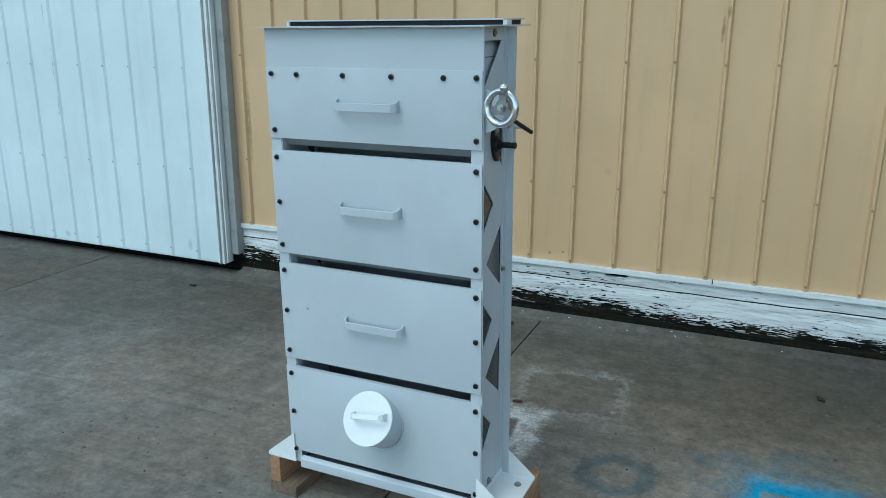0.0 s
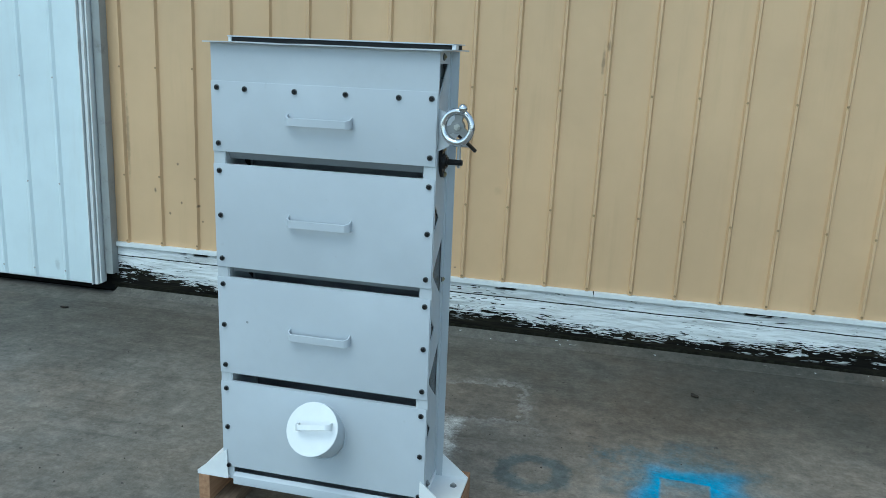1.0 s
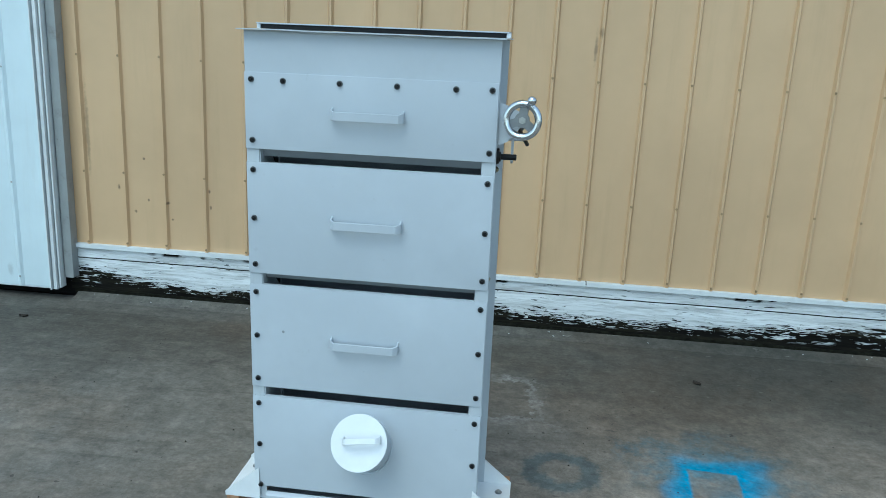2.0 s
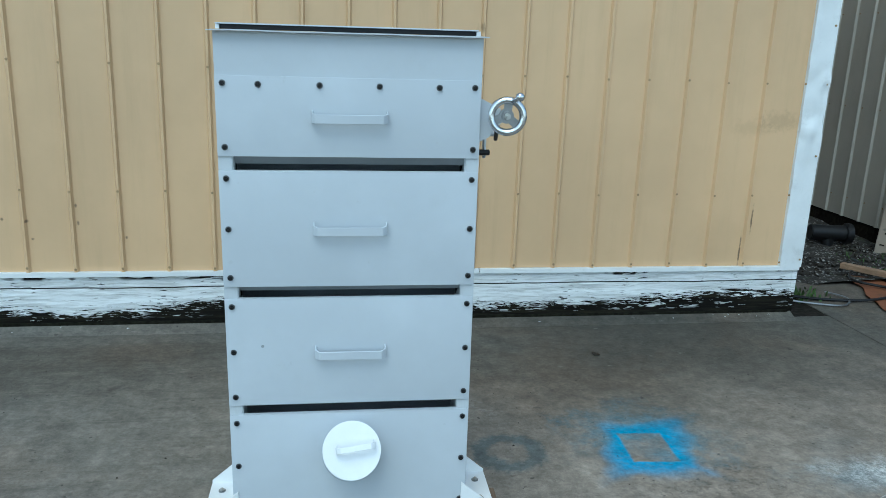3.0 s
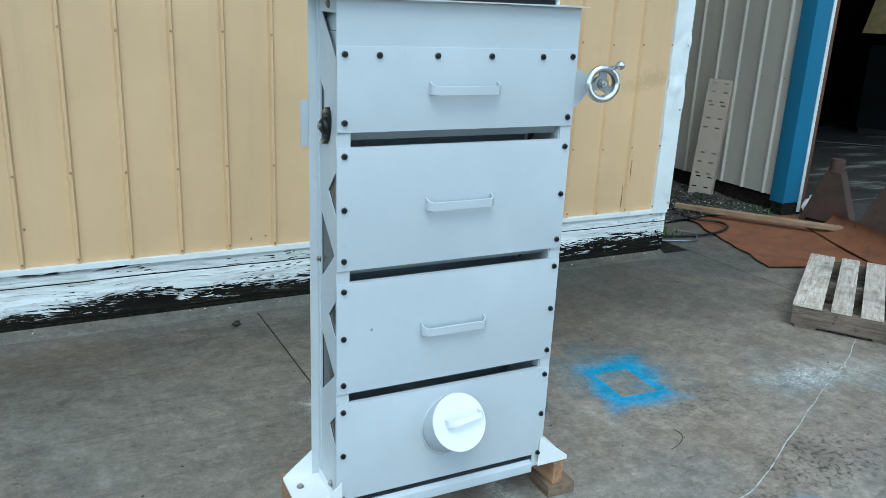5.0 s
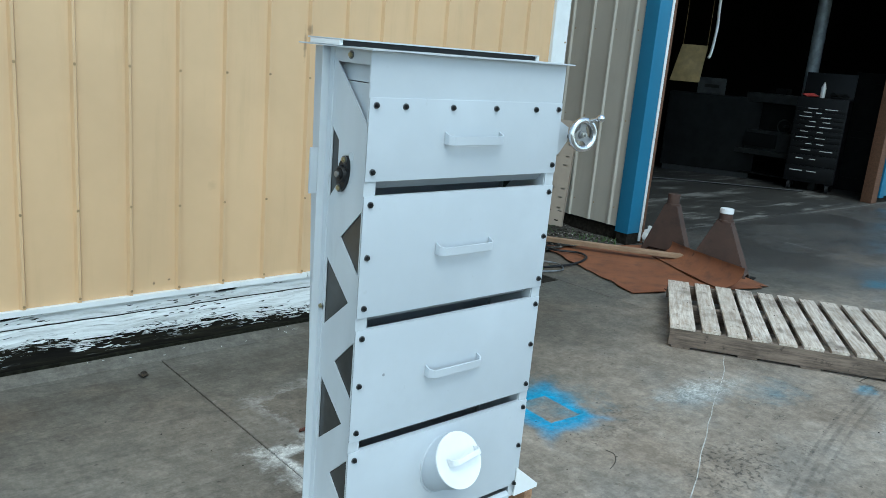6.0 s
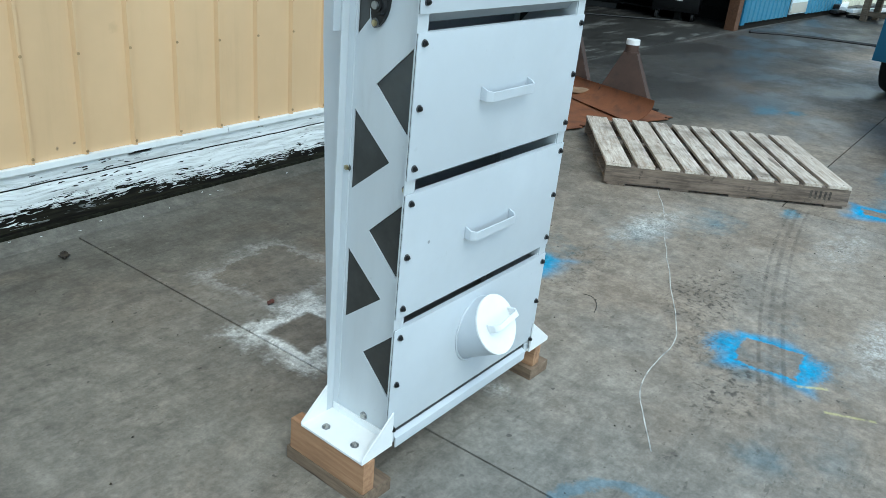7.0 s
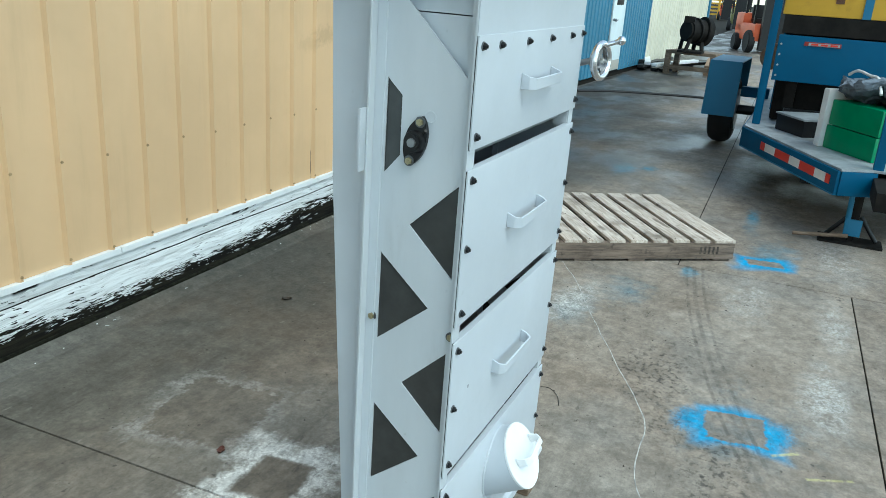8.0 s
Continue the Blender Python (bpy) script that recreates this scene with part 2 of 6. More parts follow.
    for off, w in ((0.0, 0.012), (0.045, 0.015), (0.085, 0.011)):
        d = m.math("ABSOLUTE", m.math("SUBTRACT", bend, off))
        col = m.mix(both(m.math("SUBTRACT", 1.0, m.ramp(d, w * 0.3, w)), m.math("MULTIPLY", m.ramp(grit, 0.35, 0.6), span), 0.44), col, (0.06, 0.055, 0.05))
    # yellow chalk dashes
    for cx, cy, hx, hy, turn in ((-0.09, 0.965, 0.005, 0.075, 24), (0.0, 1.10, 0.006, 0.05, 35)):
        d = box(cx, cy, hx, hy, turn)
        col = m.mix(both(m.math("SUBTRACT", 1.0, m.ramp(d, -0.004, 0.006)), m.ramp(fine, 0.35, 0.55), 0.7), col, (0.50, 0.46, 0.22))
    # damp sheen far out in the yard
    damp = m.math("MULTIPLY", m.ramp(x, 1.6, 4.5), m.ramp(m.noise(0.8, 5, 0.6, stretch=(1, 1.6, 1)), 0.38, 0.6))
    col = m.mix(m.math("MULTIPLY", damp, 0.45), col, (0.06, 0.06, 0.062))
    # broken pale edge of the slab along the bay, and a long scratch beside it
    edge = m.math("ABSOLUTE", m.math("ADD", m.math("SUBTRACT", y, m.math("SUBTRACT", 4.497, m.math("MULTIPLY", x, 0.0214))), m.math("MULTIPLY", wobble, 0.12)))
    edge = m.math("MULTIPLY", m.math("SUBTRACT", 1.0, m.ramp(edge, 0.008, 0.03)), m.math("MULTIPLY", m.ramp(x, 3.9, 4.3), m.ramp(grit, 0.4, 0.6)))
    scratch = m.math("MULTIPLY", m.math("SUBTRACT", 1.0, m.ramp(box(5.03, 3.36, 0.012, 0.26, -4), -0.006, 0.012)), m.ramp(grit, 0.38, 0.56))
    # darker towards the workshop bay
    darkened = m.math("MULTIPLY", m.ramp(x, 1.9, 3.6), m.ramp(m.math("ADD", y, m.math("MULTIPLY", m.math("SUBTRACT", mid, 0.5), 1.5)), 2.3, 3.7))
    col = m.mix(m.math("MULTIPLY", darkened, 0.6), col, (0.045, 0.044, 0.043))
    col = m.mix(m.math("MULTIPLY", m.math("MAXIMUM", edge, scratch), 0.7), col, (0.24, 0.235, 0.225))
    # sand grains and long float marks
    sand = m.noise(60, 5, 0.8)
    swirl = m.noise(9, 6, 0.72)
    lines = m.noise(24, 4, 0.7, stretch=(0.05, 1.0, 1.0))
    gain = m.math("ADD", 0.88, m.math("MULTIPLY", m.ramp(sand, 0.34, 0.66), 0.24))
    gain = m.math("MULTIPLY", gain, m.math("ADD", 0.89, m.math("MULTIPLY", m.ramp(swirl, 0.36, 0.64), 0.24)))
    gain = m.math("MULTIPLY", gain, m.math("ADD", 0.90, m.math("MULTIPLY", m.ramp(mottle, 0.34, 0.66), 0.22)))
    scab = m.noise(24, 6, 0.75)
    gain = m.math("MULTIPLY", gain, m.math("ADD", 0.85, m.math("MULTIPLY", m.ramp(scab, 0.38, 0.62), 0.24)))
    gain = m.math("ADD", gain, m.math("MULTIPLY", m.ramp(m.noise(52, 3, 0.6), 0.66, 0.74), 0.16))
    keep = m.math("SUBTRACT", 1.0, m.math("MULTIPLY", m.ramp(x, -0.9, 0.3), 0.95))
    gain = m.math("MULTIPLY", gain, m.math("SUBTRACT", 1.0, m.math("MULTIPLY", m.math("MULTIPLY", m.ramp(lines, 0.50, 0.70), keep), 0.18)))
    scale = m.node("ShaderNodeVectorMath")
    scale.operation = "SCALE"
    m.put(col, scale.inputs[0])
    m.put(gain, scale.inputs["Scale"])
    col = scale.outputs[0]
    bites = m.math("MULTIPLY", m.ramp(m.noise(30, 4, 0.65, stretch=(0.45, 1.3, 1.0)), 0.60, 0.66), m.ramp(mid, 0.42, 0.60))
    col = m.mix(m.math("MULTIPLY", bites, 0.46), col, (0.060, 0.054, 0.047))
    crumbs = m.math("MULTIPLY", m.ramp(m.noise(34, 4, 0.65, v=m.shifted(p, (4.0, 17.0, 0.0)), stretch=(0.5, 1.2, 1.0)), 0.62, 0.68), m.ramp(mottle, 0.45, 0.60))
    col = m.mix(m.math("MULTIPLY", crumbs, 0.30), col, (0.30, 0.285, 0.255))
    rough = m.math("SUBTRACT", m.math("ADD", 0.66, m.math("MULTIPLY", fine, 0.2)), m.math("MULTIPLY", damp, 0.42))
    h = m.math("ADD", m.math("MULTIPLY", fine, 0.5), m.math("ADD", m.math("MULTIPLY", broom, 0.5), mid))
    m.bump(m.math("ADD", h, m.math("ADD", m.math("MULTIPLY", sand, 0.2), m.math("ADD", m.math("MULTIPLY", lumps, 0.9), m.math("MULTIPLY", grit, 0.6)))), 0.5, 0.004)
    return m.done(col, rough, 0.0, m.math("ADD", 0.22, m.math("MULTIPLY", damp, 0.4)))


def siding_material(name, colour, dirt, amount=0.3, scuffs=()):
    """Painted ribbed wall sheet: chalky with rain streaks and scuffs."""
    m = Mat(name)
    streak = m.noise(3.5, 5, 0.65, stretch=(3.0, 3.0, 0.28))
    cloud = m.noise(1.1, 5, 0.6)
    fine = m.noise(70, 3, 0.6)
    tone = m.mix(m.ramp(cloud, 0.3, 0.7), tuple(c * 0.9 for c in colour), tuple(min(1.0, c * 1.04) for c in colour))
    tone = m.mix(m.math("MULTIPLY", m.ramp(streak, 0.5, 0.8), amount), tone, dirt)
    specks = m.ramp(m.noise(24, 3, 0.5, stretch=(1, 1, 0.6)), 0.80, 0.84)
    tone = m.mix(m.math("MULTIPLY", specks, 0.4), tone, tuple(c * 0.35 for c in dirt))
    # single scratches, rust runs and smudges at their places
    x, z = m.axis(m.pos(), "X"), m.axis(m.pos(), "Z")
    for cx, cz, sx, sz, k in scuffs:
        u = m.math("DIVIDE", m.math("SUBTRACT", x, cx), sx)
        v = m.math("DIVIDE", m.math("SUBTRACT", z, cz), sz)
        r = m.math("SQRT", m.math("ADD", m.math("MULTIPLY", u, u), m.math("MULTIPLY", v, v)))
        r = m.math("ADD", r, m.math("MULTIPLY", m.math("SUBTRACT", m.noise(30, 4, 0.7), 0.5), 1.6))
        tone = m.mix(m.math("MULTIPLY", m.math("SUBTRACT", 1.0, m.ramp(r, 0.2, 1.0)), k), tone, tuple(c * 0.3 for c in dirt))
    m.bump(m.math("ADD", m.math("MULTIPLY", fine, 0.15), m.noise(6, 3, 0.5, stretch=(1, 1, 0.3))), 0.1, 0.004)
    return m.done(tone, m.math("ADD", 0.42, m.math("MULTIPLY", fine, 0.15)))


def peeling_material():
    """White paint flaking off a dark weathered plank, most of it gone along the lower edge."""
    m = Mat("peeling_paint")
    z = m.axis(m.pos(), "Z")
    x = m.axis(m.pos(), "X")
    warp = m.math("MULTIPLY", m.math("SUBTRACT", m.noise(3.0, 3, 0.5), 0.5), 0.05)
    flat = m.shifted(m.pos(), m.combined(0.0, 0.0, warp))
    grain = m.noise(9.0, 6, 0.7, v=flat, stretch=(0.35, 1.0, 7.0))
    broad = m.noise(1.25, 3, 0.55, stretch=(1.0, 1.0, 0.6))
    # paint breaks off in long blocks along the grain
    block = m.axis(m.voronoi(1.0, v=m.scaled(flat, (13.0, 0.0, 105.0)), out="Color"), "X")
    chip = m.axis(m.voronoi(1.0, v=m.scaled(flat, (38.0, 0.0, 230.0)), out="Color"), "X")
    edge = m.math("ADD", m.math("MULTIPLY", m.math("SUBTRACT", broad, 0.5), 0.12), m.math("ADD", m.math("MULTIPLY", m.math("SUBTRACT", block, 0.5), 0.050), m.math("ADD", m.math("MULTIPLY", m.math("SUBTRACT", chip, 0.5), 0.035), m.math("MULTIPLY", m.math("SUBTRACT", grain, 0.5), 0.05))))
    sliver = m.noise(22.0, 5, 0.72, v=flat, stretch=(0.16, 1.0, 8.0))
    edge = m.math("ADD", edge, m.math("MULTIPLY", m.math("SUBTRACT", sliver, 0.5), 0.13))
    # bare below a torn edge that wanders along the plank, and almost all of it beside the sliding door
    height = m.math("ADD", 0.122, m.math("MULTIPLY", m.math("COSINE", m.math("MULTIPLY", m.math("ADD", x, 1.2), 2.73)), 0.030))
    height = m.math("ADD", height, m.math("MULTIPLY", m.ramp(x, -2.45, -2.85), 0.035))
    bare = m.ramp(m.math("SUBTRACT", m.math("ADD", height, edge), z), 0.0, 0.002)
    # flakes left on the bare wood
    left = m.math("MULTIPLY", m.ramp(m.math("ADD", m.math("MULTIPLY", block, 0.6), m.math("MULTIPLY", chip, 0.4)), 0.74, 0.75), m.math("MULTIPLY", m.ramp(z, 0.050, 0.075), m.ramp(m.noise(3.3, 2, 0.5), 0.46, 0.56)))
    bare = m.math("MULTIPLY", bare, m.math("SUBTRACT", 1.0, left))
    # long grain cracks, small nicks and the open joint between two planks
    cracks = m.noise(11.0, 4, 0.6, v=flat, stretch=(0.13, 1.0, 10.0))
    fine_cracks = m.noise(30.0, 3, 0.6, v=flat, stretch=(0.12, 1.0, 7.0))
    split = m.math("MAXIMUM", m.math("MULTIPLY", m.ramp(cracks, 0.665, 0.685), m.ramp(chip, 0.25, 0.45)), m.math("MULTIPLY", m.ramp(fine_cracks, 0.64, 0.68), 0.55))
    nick = m.math("MULTIPLY", m.ramp(chip, 0.93, 0.94), m.ramp(m.noise(5.0, 3, 0.6), 0.50, 0.60))
    joint = m.math("ABSOLUTE", m.math("SUBTRACT", z, m.math("ADD", 0.216, m.math("MULTIPLY", m.math("SUBTRACT", m.noise(2.0, 3, 0.5), 0.5), 0.02))))
    joint = m.math("SUBTRACT", 1.0, m.ramp(joint, 0.0014, 0.0042))
    high = m.math("MULTIPLY", m.ramp(z, 0.247, 0.264), m.math("MULTIPLY", m.ramp(m.noise(2.3, 3, 0.6), 0.54, 0.57), m.ramp(block, 0.35, 0.36)))
    bare = m.math("MAXIMUM", bare, m.math("MAXIMUM", split, m.math("MAXIMUM", nick, m.math("MAXIMUM", joint, high))))
    wood = m.mix(m.ramp(grain, 0.4, 0.7), (0.0055, 0.005, 0.004), (0.020, 0.018, 0.011))
    white = m.mix(m.ramp(m.noise(20, 5, 0.7, v=flat, stretch=(0.3, 1, 4)), 0.38, 0.72), (0.78, 0.80, 0.80), (0.50, 0.51, 0.50))
    white = m.mix(m.math("MULTIPLY", m.ramp(grain, 0.52, 0.74), 0.5), white, (0.36, 0.36, 0.34))
    m.bump(m.math("ADD", m.math("MULTIPLY", grain, 0.6), m.math("SUBTRACT", 1.0, bare)), 0.6, 0.005)
    return m.done(m.mix(bare, white, wood), m.math("ADD", 0.6, m.math("MULTIPLY", bare, 0.25)), 0.0, 0.12)


def wood_material(name, light, dark, along="X", weather=0.4):
    m = Mat(name)
    v = m.local()
    n = m.node("ShaderNodeVectorMath")
    n.operation = "ADD"
    m.put(v, n.inputs[0])
    comb = m.node("ShaderNodeCombineXYZ")
    m.put(m.math("MULTIPLY", m.rand(), 37.0), comb.inputs[0])
    m.put(m.math("MULTIPLY", m.rand(), 11.0), comb.inputs[1])
    m.put(comb.outputs[0], n.inputs[1])
    s = {"X": (0.8, 9.0, 9.0), "Y": (9.0, 0.8, 9.0)}[along]
    grain = m.noise(7.0, 6, 0.7, v=n.outputs[0], stretch=s)
    stain = m.noise(4.0, 5, 0.65, v=n.outputs[0])
    tone = m.mix(m.ramp(grain, 0.3, 0.7), dark, light)
    tone = m.mix(m.math("MULTIPLY", m.ramp(stain, 0.45, 0.75), weather), tone, tuple(c * 0.35 for c in dark))
    tone = m.mix(m.math("MULTIPLY", m.rand(), 0.30), tone, tuple(c * k for c, k in zip(light, (0.62, 0.55, 0.48))))
    knot = m.ramp(m.noise(3.0, 2, 0.4, v=m.shifted(n.outputs[0], (5.0, 9.0, 2.0)), stretch=tuple(0.6 + 0.4 * q for q in s)), 0.70, 0.76)
    tone = m.mix(m.math("MULTIPLY", knot, 0.8), tone, tuple(c * 0.4 for c in dark))
    wear = m.ramp(m.noise(16.0, 5, 0.7, v=n.outputs[0]), 0.60, 0.68)
    tone = m.mix(m.math("MULTIPLY", wear, weather * 0.7), tone, tuple(c * 0.3 for c in dark))
    m.bump(grain, 0.4, 0.002)
    return m.done(tone, 0.78)


def rust_material(name, a, b, c):
    m = Mat(name)
    big, mid, fine = m.noise(2.2, 5, 0.65), m.noise(9, 6, 0.7), m.noise(60, 3, 0.7)
    tone = m.mix(m.ramp(big, 0.35, 0.68), a, b)
    tone = m.mix(m.math("MULTIPLY", m.ramp(mid, 0.45, 0.72), 0.7), tone, c)
    tone = m.mix(m.math("MULTIPLY", fine, 0.35), tone, tuple(q * 0.55 for q in c))
    m.bump(m.math("ADD", mid, m.math("MULTIPLY", fine, 0.5)), 0.35, 0.003)
    return m.done(tone, 0.72)


def plain(name, colour, rough=0.5, metal=0.0, vary=0.25, scale=12, spec=0.5):
    m = Mat(name)
    n = m.noise(scale, 5, 0.6)
    tone = m.mix(m.ramp(n, 0.3, 0.75), tuple(c * (1 - vary) for c in colour), tuple(min(1.0, c * (1 + vary * 0.5)) for c in colour))
    m.bump(m.noise(scale * 6, 3, 0.6), 0.1, 0.001)
    return m.done(tone, m.math("ADD", rough - 0.06, m.math("MULTIPLY", n, 0.12)), metal, spec)


def gravel_material():
    """Dark dirt with scattered pale chips."""
    m = Mat("gravel")
    cell = m.voronoi(46, out="Color")
    d = m.voronoi(46)
    v = m.axis(cell, "X")
    tone = m.mix(m.noise(40, 4, 0.7), (0.012, 0.010, 0.008), (0.042, 0.036, 0.028))
    chip = m.math("MULTIPLY", m.ramp(v, 0.46, 0.54), m.math("SUBTRACT", 1.0, m.ramp(d, 0.30, 0.46)))
    patch = m.ramp(m.noise(2.2, 4, 0.6), 0.30, 0.50)
    tone = m.mix(m.math("MULTIPLY", chip, patch), tone, m.mix(m.axis(cell, "Y"), (0.12, 0.11, 0.095), (0.38, 0.36, 0.33)))
    tone = m.mix(m.math("MULTIPLY", m.ramp(m.noise(3.1, 5, 0.7), 0.55, 0.66), 0.6), tone, (0.03, 0.045, 0.012))
    m.bump(m.math("SUBTRACT", 1.0, d), 0.8, 0.012)
    return m.done(tone, 0.9)


def oily_shaded_material():
    """Greasy workshop slab, base sunk further for the bay's shade, with pale scuffed streaks that run along the bay."""
    m = Mat("oily_shaded_concrete")
    long = m.noise(1.5, 6, 0.68, stretch=(0.55, 2.2, 1))
    mid = m.noise(6, 6, 0.7, stretch=(0.7, 1.6, 1))
    fine = m.noise(40, 4, 0.75)
    tone = m.mix(m.ramp(mid, 0.35, 0.7), (0.020, 0.019, 0.017), (0.050, 0.047, 0.042))
    tone = m.mix(m.math("MULTIPLY", m.ramp(long, 0.52, 0.64), 0.85), tone, (0.21, 0.205, 0.19))
    tone = m.mix(m.math("MULTIPLY", m.ramp(fine, 0.45, 0.65), 0.6), tone, (0.018, 0.017, 0.015))
    m.bump(fine, 0.3, 0.003)
    return m.done(tone, m.math("ADD", 0.5, m.math("MULTIPLY", mid, 0.3)), 0.0, 0.3)


CONCRETE = concrete_material()
GREY = paint("cabinet_grey", (0.530, 0.563, 0.598), (0.30, 0.30, 0.29), 0.16, 0.42, 2.5)
GREY_SIDE = paint("cabinet_side_grey", (0.545, 0.575, 0.60), (0.26, 0.26, 0.25), 0.32, 0.42, 7, (1, 1, 0.22))
# cabinet grey darkened for the shade inside the tower; also one paint chip
GREY_SHADE = paint("cabinet_shade_grey", (0.27, 0.285, 0.30), (0.20, 0.19, 0.17), 0.35, 0.5, 5)
WHITE_PAINT = paint("white_paint", (0.80, 0.81, 0.81), (0.45, 0.44, 0.40), 0.15, 0.4, 6)
TAN = siding_material("tan_siding", (0.635, 0.431, 0.240), (0.39, 0.265, 0.145), 0.26, ((1.36, 1.10, 0.17, 0.07, 0.22), (1.20, 1.06, 0.16, 0.06, 0.12), (1.266, 0.56, 0.008, 0.09, 0.9), (1.217, 0.38, 0.007, 0.11, 0.9), (-0.31, 1.45, 0.012, 0.09, 0.6), (-0.777, 0.78, 0.03, 0.03, 0.13), (-0.29, 1.52, 0.016, 0.03, 0.5), (-2.72, 0.62, 0.010, 0.02, 0.8), (-2.45, 0.55, 0.012, 0.012, 0.8), (-0.98, 0.35, 0.012, 0.008, 0.8), (-1.05, 0.34, 0.008, 0.012, 0.8), (-2.575, 0.778, 0.010, 0.010, 0.8), (-2.559, 0.561, 0.008, 0.010, 0.8), (-2.226, 0.627, 0.008, 0.012, 0.8), (-2.432, 0.463, 0.010, 0.008, 0.7), (-2.005, 0.469, 0.008, 0.010, 0.8), (-2.632, 0.495, 0.010, 0.010, 0.7), (-2.221, 0.540, 0.007, 0.014, 0.7), (-2.875, 0.90, 0.014, 0.30, 0.45)))
WHITE_SIDING = siding_material("white_siding", (0.71, 0.80, 0.82), (0.50, 0.50, 0.46), 0.22, ((-4.278, 1.20, 0.007, 0.16, 0.55), (-4.262, 0.95, 0.006, 0.10, 0.5), (-4.31, 1.53, 0.006, 0.10, 0.4), (-4.34, 0.11, 0.03, 0.03, 0.3), (-3.30, 0.15, 0.02, 0.05, 0.25)))
CREAM_SIDING = siding_material("beige_siding", (0.47, 0.445, 0.39), (0.25, 0.23, 0.19), 0.3)
PALE_SIDING = siding_material("cream_siding", (0.66, 0.63, 0.50), (0.4, 0.38, 0.3), 0.25)
BLUE_SIDING = siding_material("blue_siding", (0.045, 0.188, 0.30), (0.05, 0.14, 0.22), 0.3)
PEEL = peeling_material()
SMOKED = plain("smoked_pane", (0.052, 0.053, 0.051), 0.2, 0, 0.3, 9)
MOSSY = plain("mossy_sill", (0.014, 0.014, 0.009), 0.95, 0, 0.7, 40, 0.1)
TRIM_WHITE = paint("trim_white", (0.74, 0.76, 0.76), (0.25, 0.24, 0.21), 0.45, 0.5, 4)
DIRTY_TRIM = paint("dirty_trim", (0.34, 0.35, 0.34), (0.12, 0.11, 0.09), 0.7, 0.6, 7)
JOINT_DARK = plain("joint_dirt_gap_shade", (0.022, 0.019, 0.015), 0.9, 0, 0.6, 30, 0.1)
BLACK = plain("black_oxide", (0.012, 0.012, 0.013), 0.45, 0.3)
RUBBER = plain("tyre_rubber", (0.016, 0.016, 0.017), 0.8)
ZINC = plain("zinc_plate", (0.52, 0.52, 0.5), 0.35, 0.9)
BRASSY = plain("yellow_zinc", (0.50, 0.44, 0.28), 0.35, 0.9)
ALU = plain("polished_aluminium", (0.72, 0.73, 0.75), 0.22, 1.0, 0.1, 30)
WASHER = plain("washer_steel", (0.16, 0.165, 0.17), 0.4, 0.8)
CAST = plain("cast_aluminium", (0.30, 0.305, 0.31), 0.42, 0.9)
STEEL = plain("dull_steel", (0.33, 0.34, 0.35), 0.4, 0.9)
TIMBER = wood_material("fresh_timber", (0.47, 0.275, 0.155), (0.27, 0.145, 0.078), "Y", 0.3)
TIMBER_OLD = wood_material("old_timber", (0.245, 0.175, 0.120), (0.12, 0.082, 0.055), "Y", 0.4)
PALLET_TOP = wood_material("pallet_deck", (0.74, 0.68, 0.60), (0.34, 0.256, 0.195), "X", 0.85)
PALLET_SIDE = wood_material("pallet_stringer", (0.24, 0.185, 0.145), (0.066, 0.050, 0.039), "Y", 0.8)
BENCH_WOOD = wood_material("bench_wood", (0.26, 0.19, 0.13), (0.10, 0.072, 0.05), "X", 0.4)
LUMBER = wood_material("lumber", (0.38, 0.25, 0.155), (0.22, 0.14, 0.085), "X", 0.3)
RUST = rust_material("rusty_sheet", (0.19, 0.064, 0.024), (0.25, 0.088, 0.032), (0.085, 0.036, 0.019))
RUST_BROWN = rust_material("rusty_steel", (0.068, 0.037, 0.027), (0.095, 0.052, 0.038), (0.034, 0.022, 0.017))
GRAVEL = gravel_material()
BLUE_PAINT = paint("blue_paint", (0.004, 0.084, 0.175), (0.02, 0.04, 0.08), 0.4, 0.55, 4, spec=0.2)
BLUE_TRIM = paint("blue_trim", (0.030, 0.165, 0.29), (0.03, 0.07, 0.12), 0.3, 0.5, 2, spec=0.3)
YELLOW = paint("yellow_paint", (0.62, 0.36, 0.03), (0.12, 0.07, 0.02), 0.4, 0.5, 4)
ORANGE = paint("orange_paint", (0.75, 0.13, 0.04), (0.2, 0.05, 0.03), 0.3, 0.45, 4)
OLIVE = paint("olive_paint", (0.26, 0.25, 0.09), (0.1, 0.09, 0.05), 0.3, 0.5, 4)
GREEN = plain("green_plastic", (0.0, 0.22, 0.085), 0.4, 0, 0.12)
WHITE_PLASTIC = plain("white_plastic", (0.75, 0.75, 0.73), 0.4, 0, 0.08)
# bay walls, machines and chest: colours lowered to near black for its shade
DARK_ROOM = plain("shade_black_wall", (0.008, 0.0075, 0.007), 0.95, spec=0.1)
SHADED_MACHINE = plain("shaded_machine", (0.006, 0.0065, 0.0065), 0.7, vary=0.6, scale=5, spec=0.15)
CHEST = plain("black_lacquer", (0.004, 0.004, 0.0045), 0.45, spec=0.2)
RED_TAPE = plain("red_reflective", (0.60, 0.035, 0.02), 0.35, 0, 0.1)
RED_DULL = plain("dull_red_lens", (0.30, 0.03, 0.022), 0.5, 0, 0.2)
WHITE_TAPE = plain("white_reflective", (0.70, 0.70, 0.68), 0.35, 0, 0.1)
DECK = plain("galvanised_deck", (0.36, 0.39, 0.41), 0.5, 0.2, 0.3, 9)
TARP = plain("grey_blue_cloth", (0.15, 0.18, 0.215), 0.85, 0, 0.85, 5)
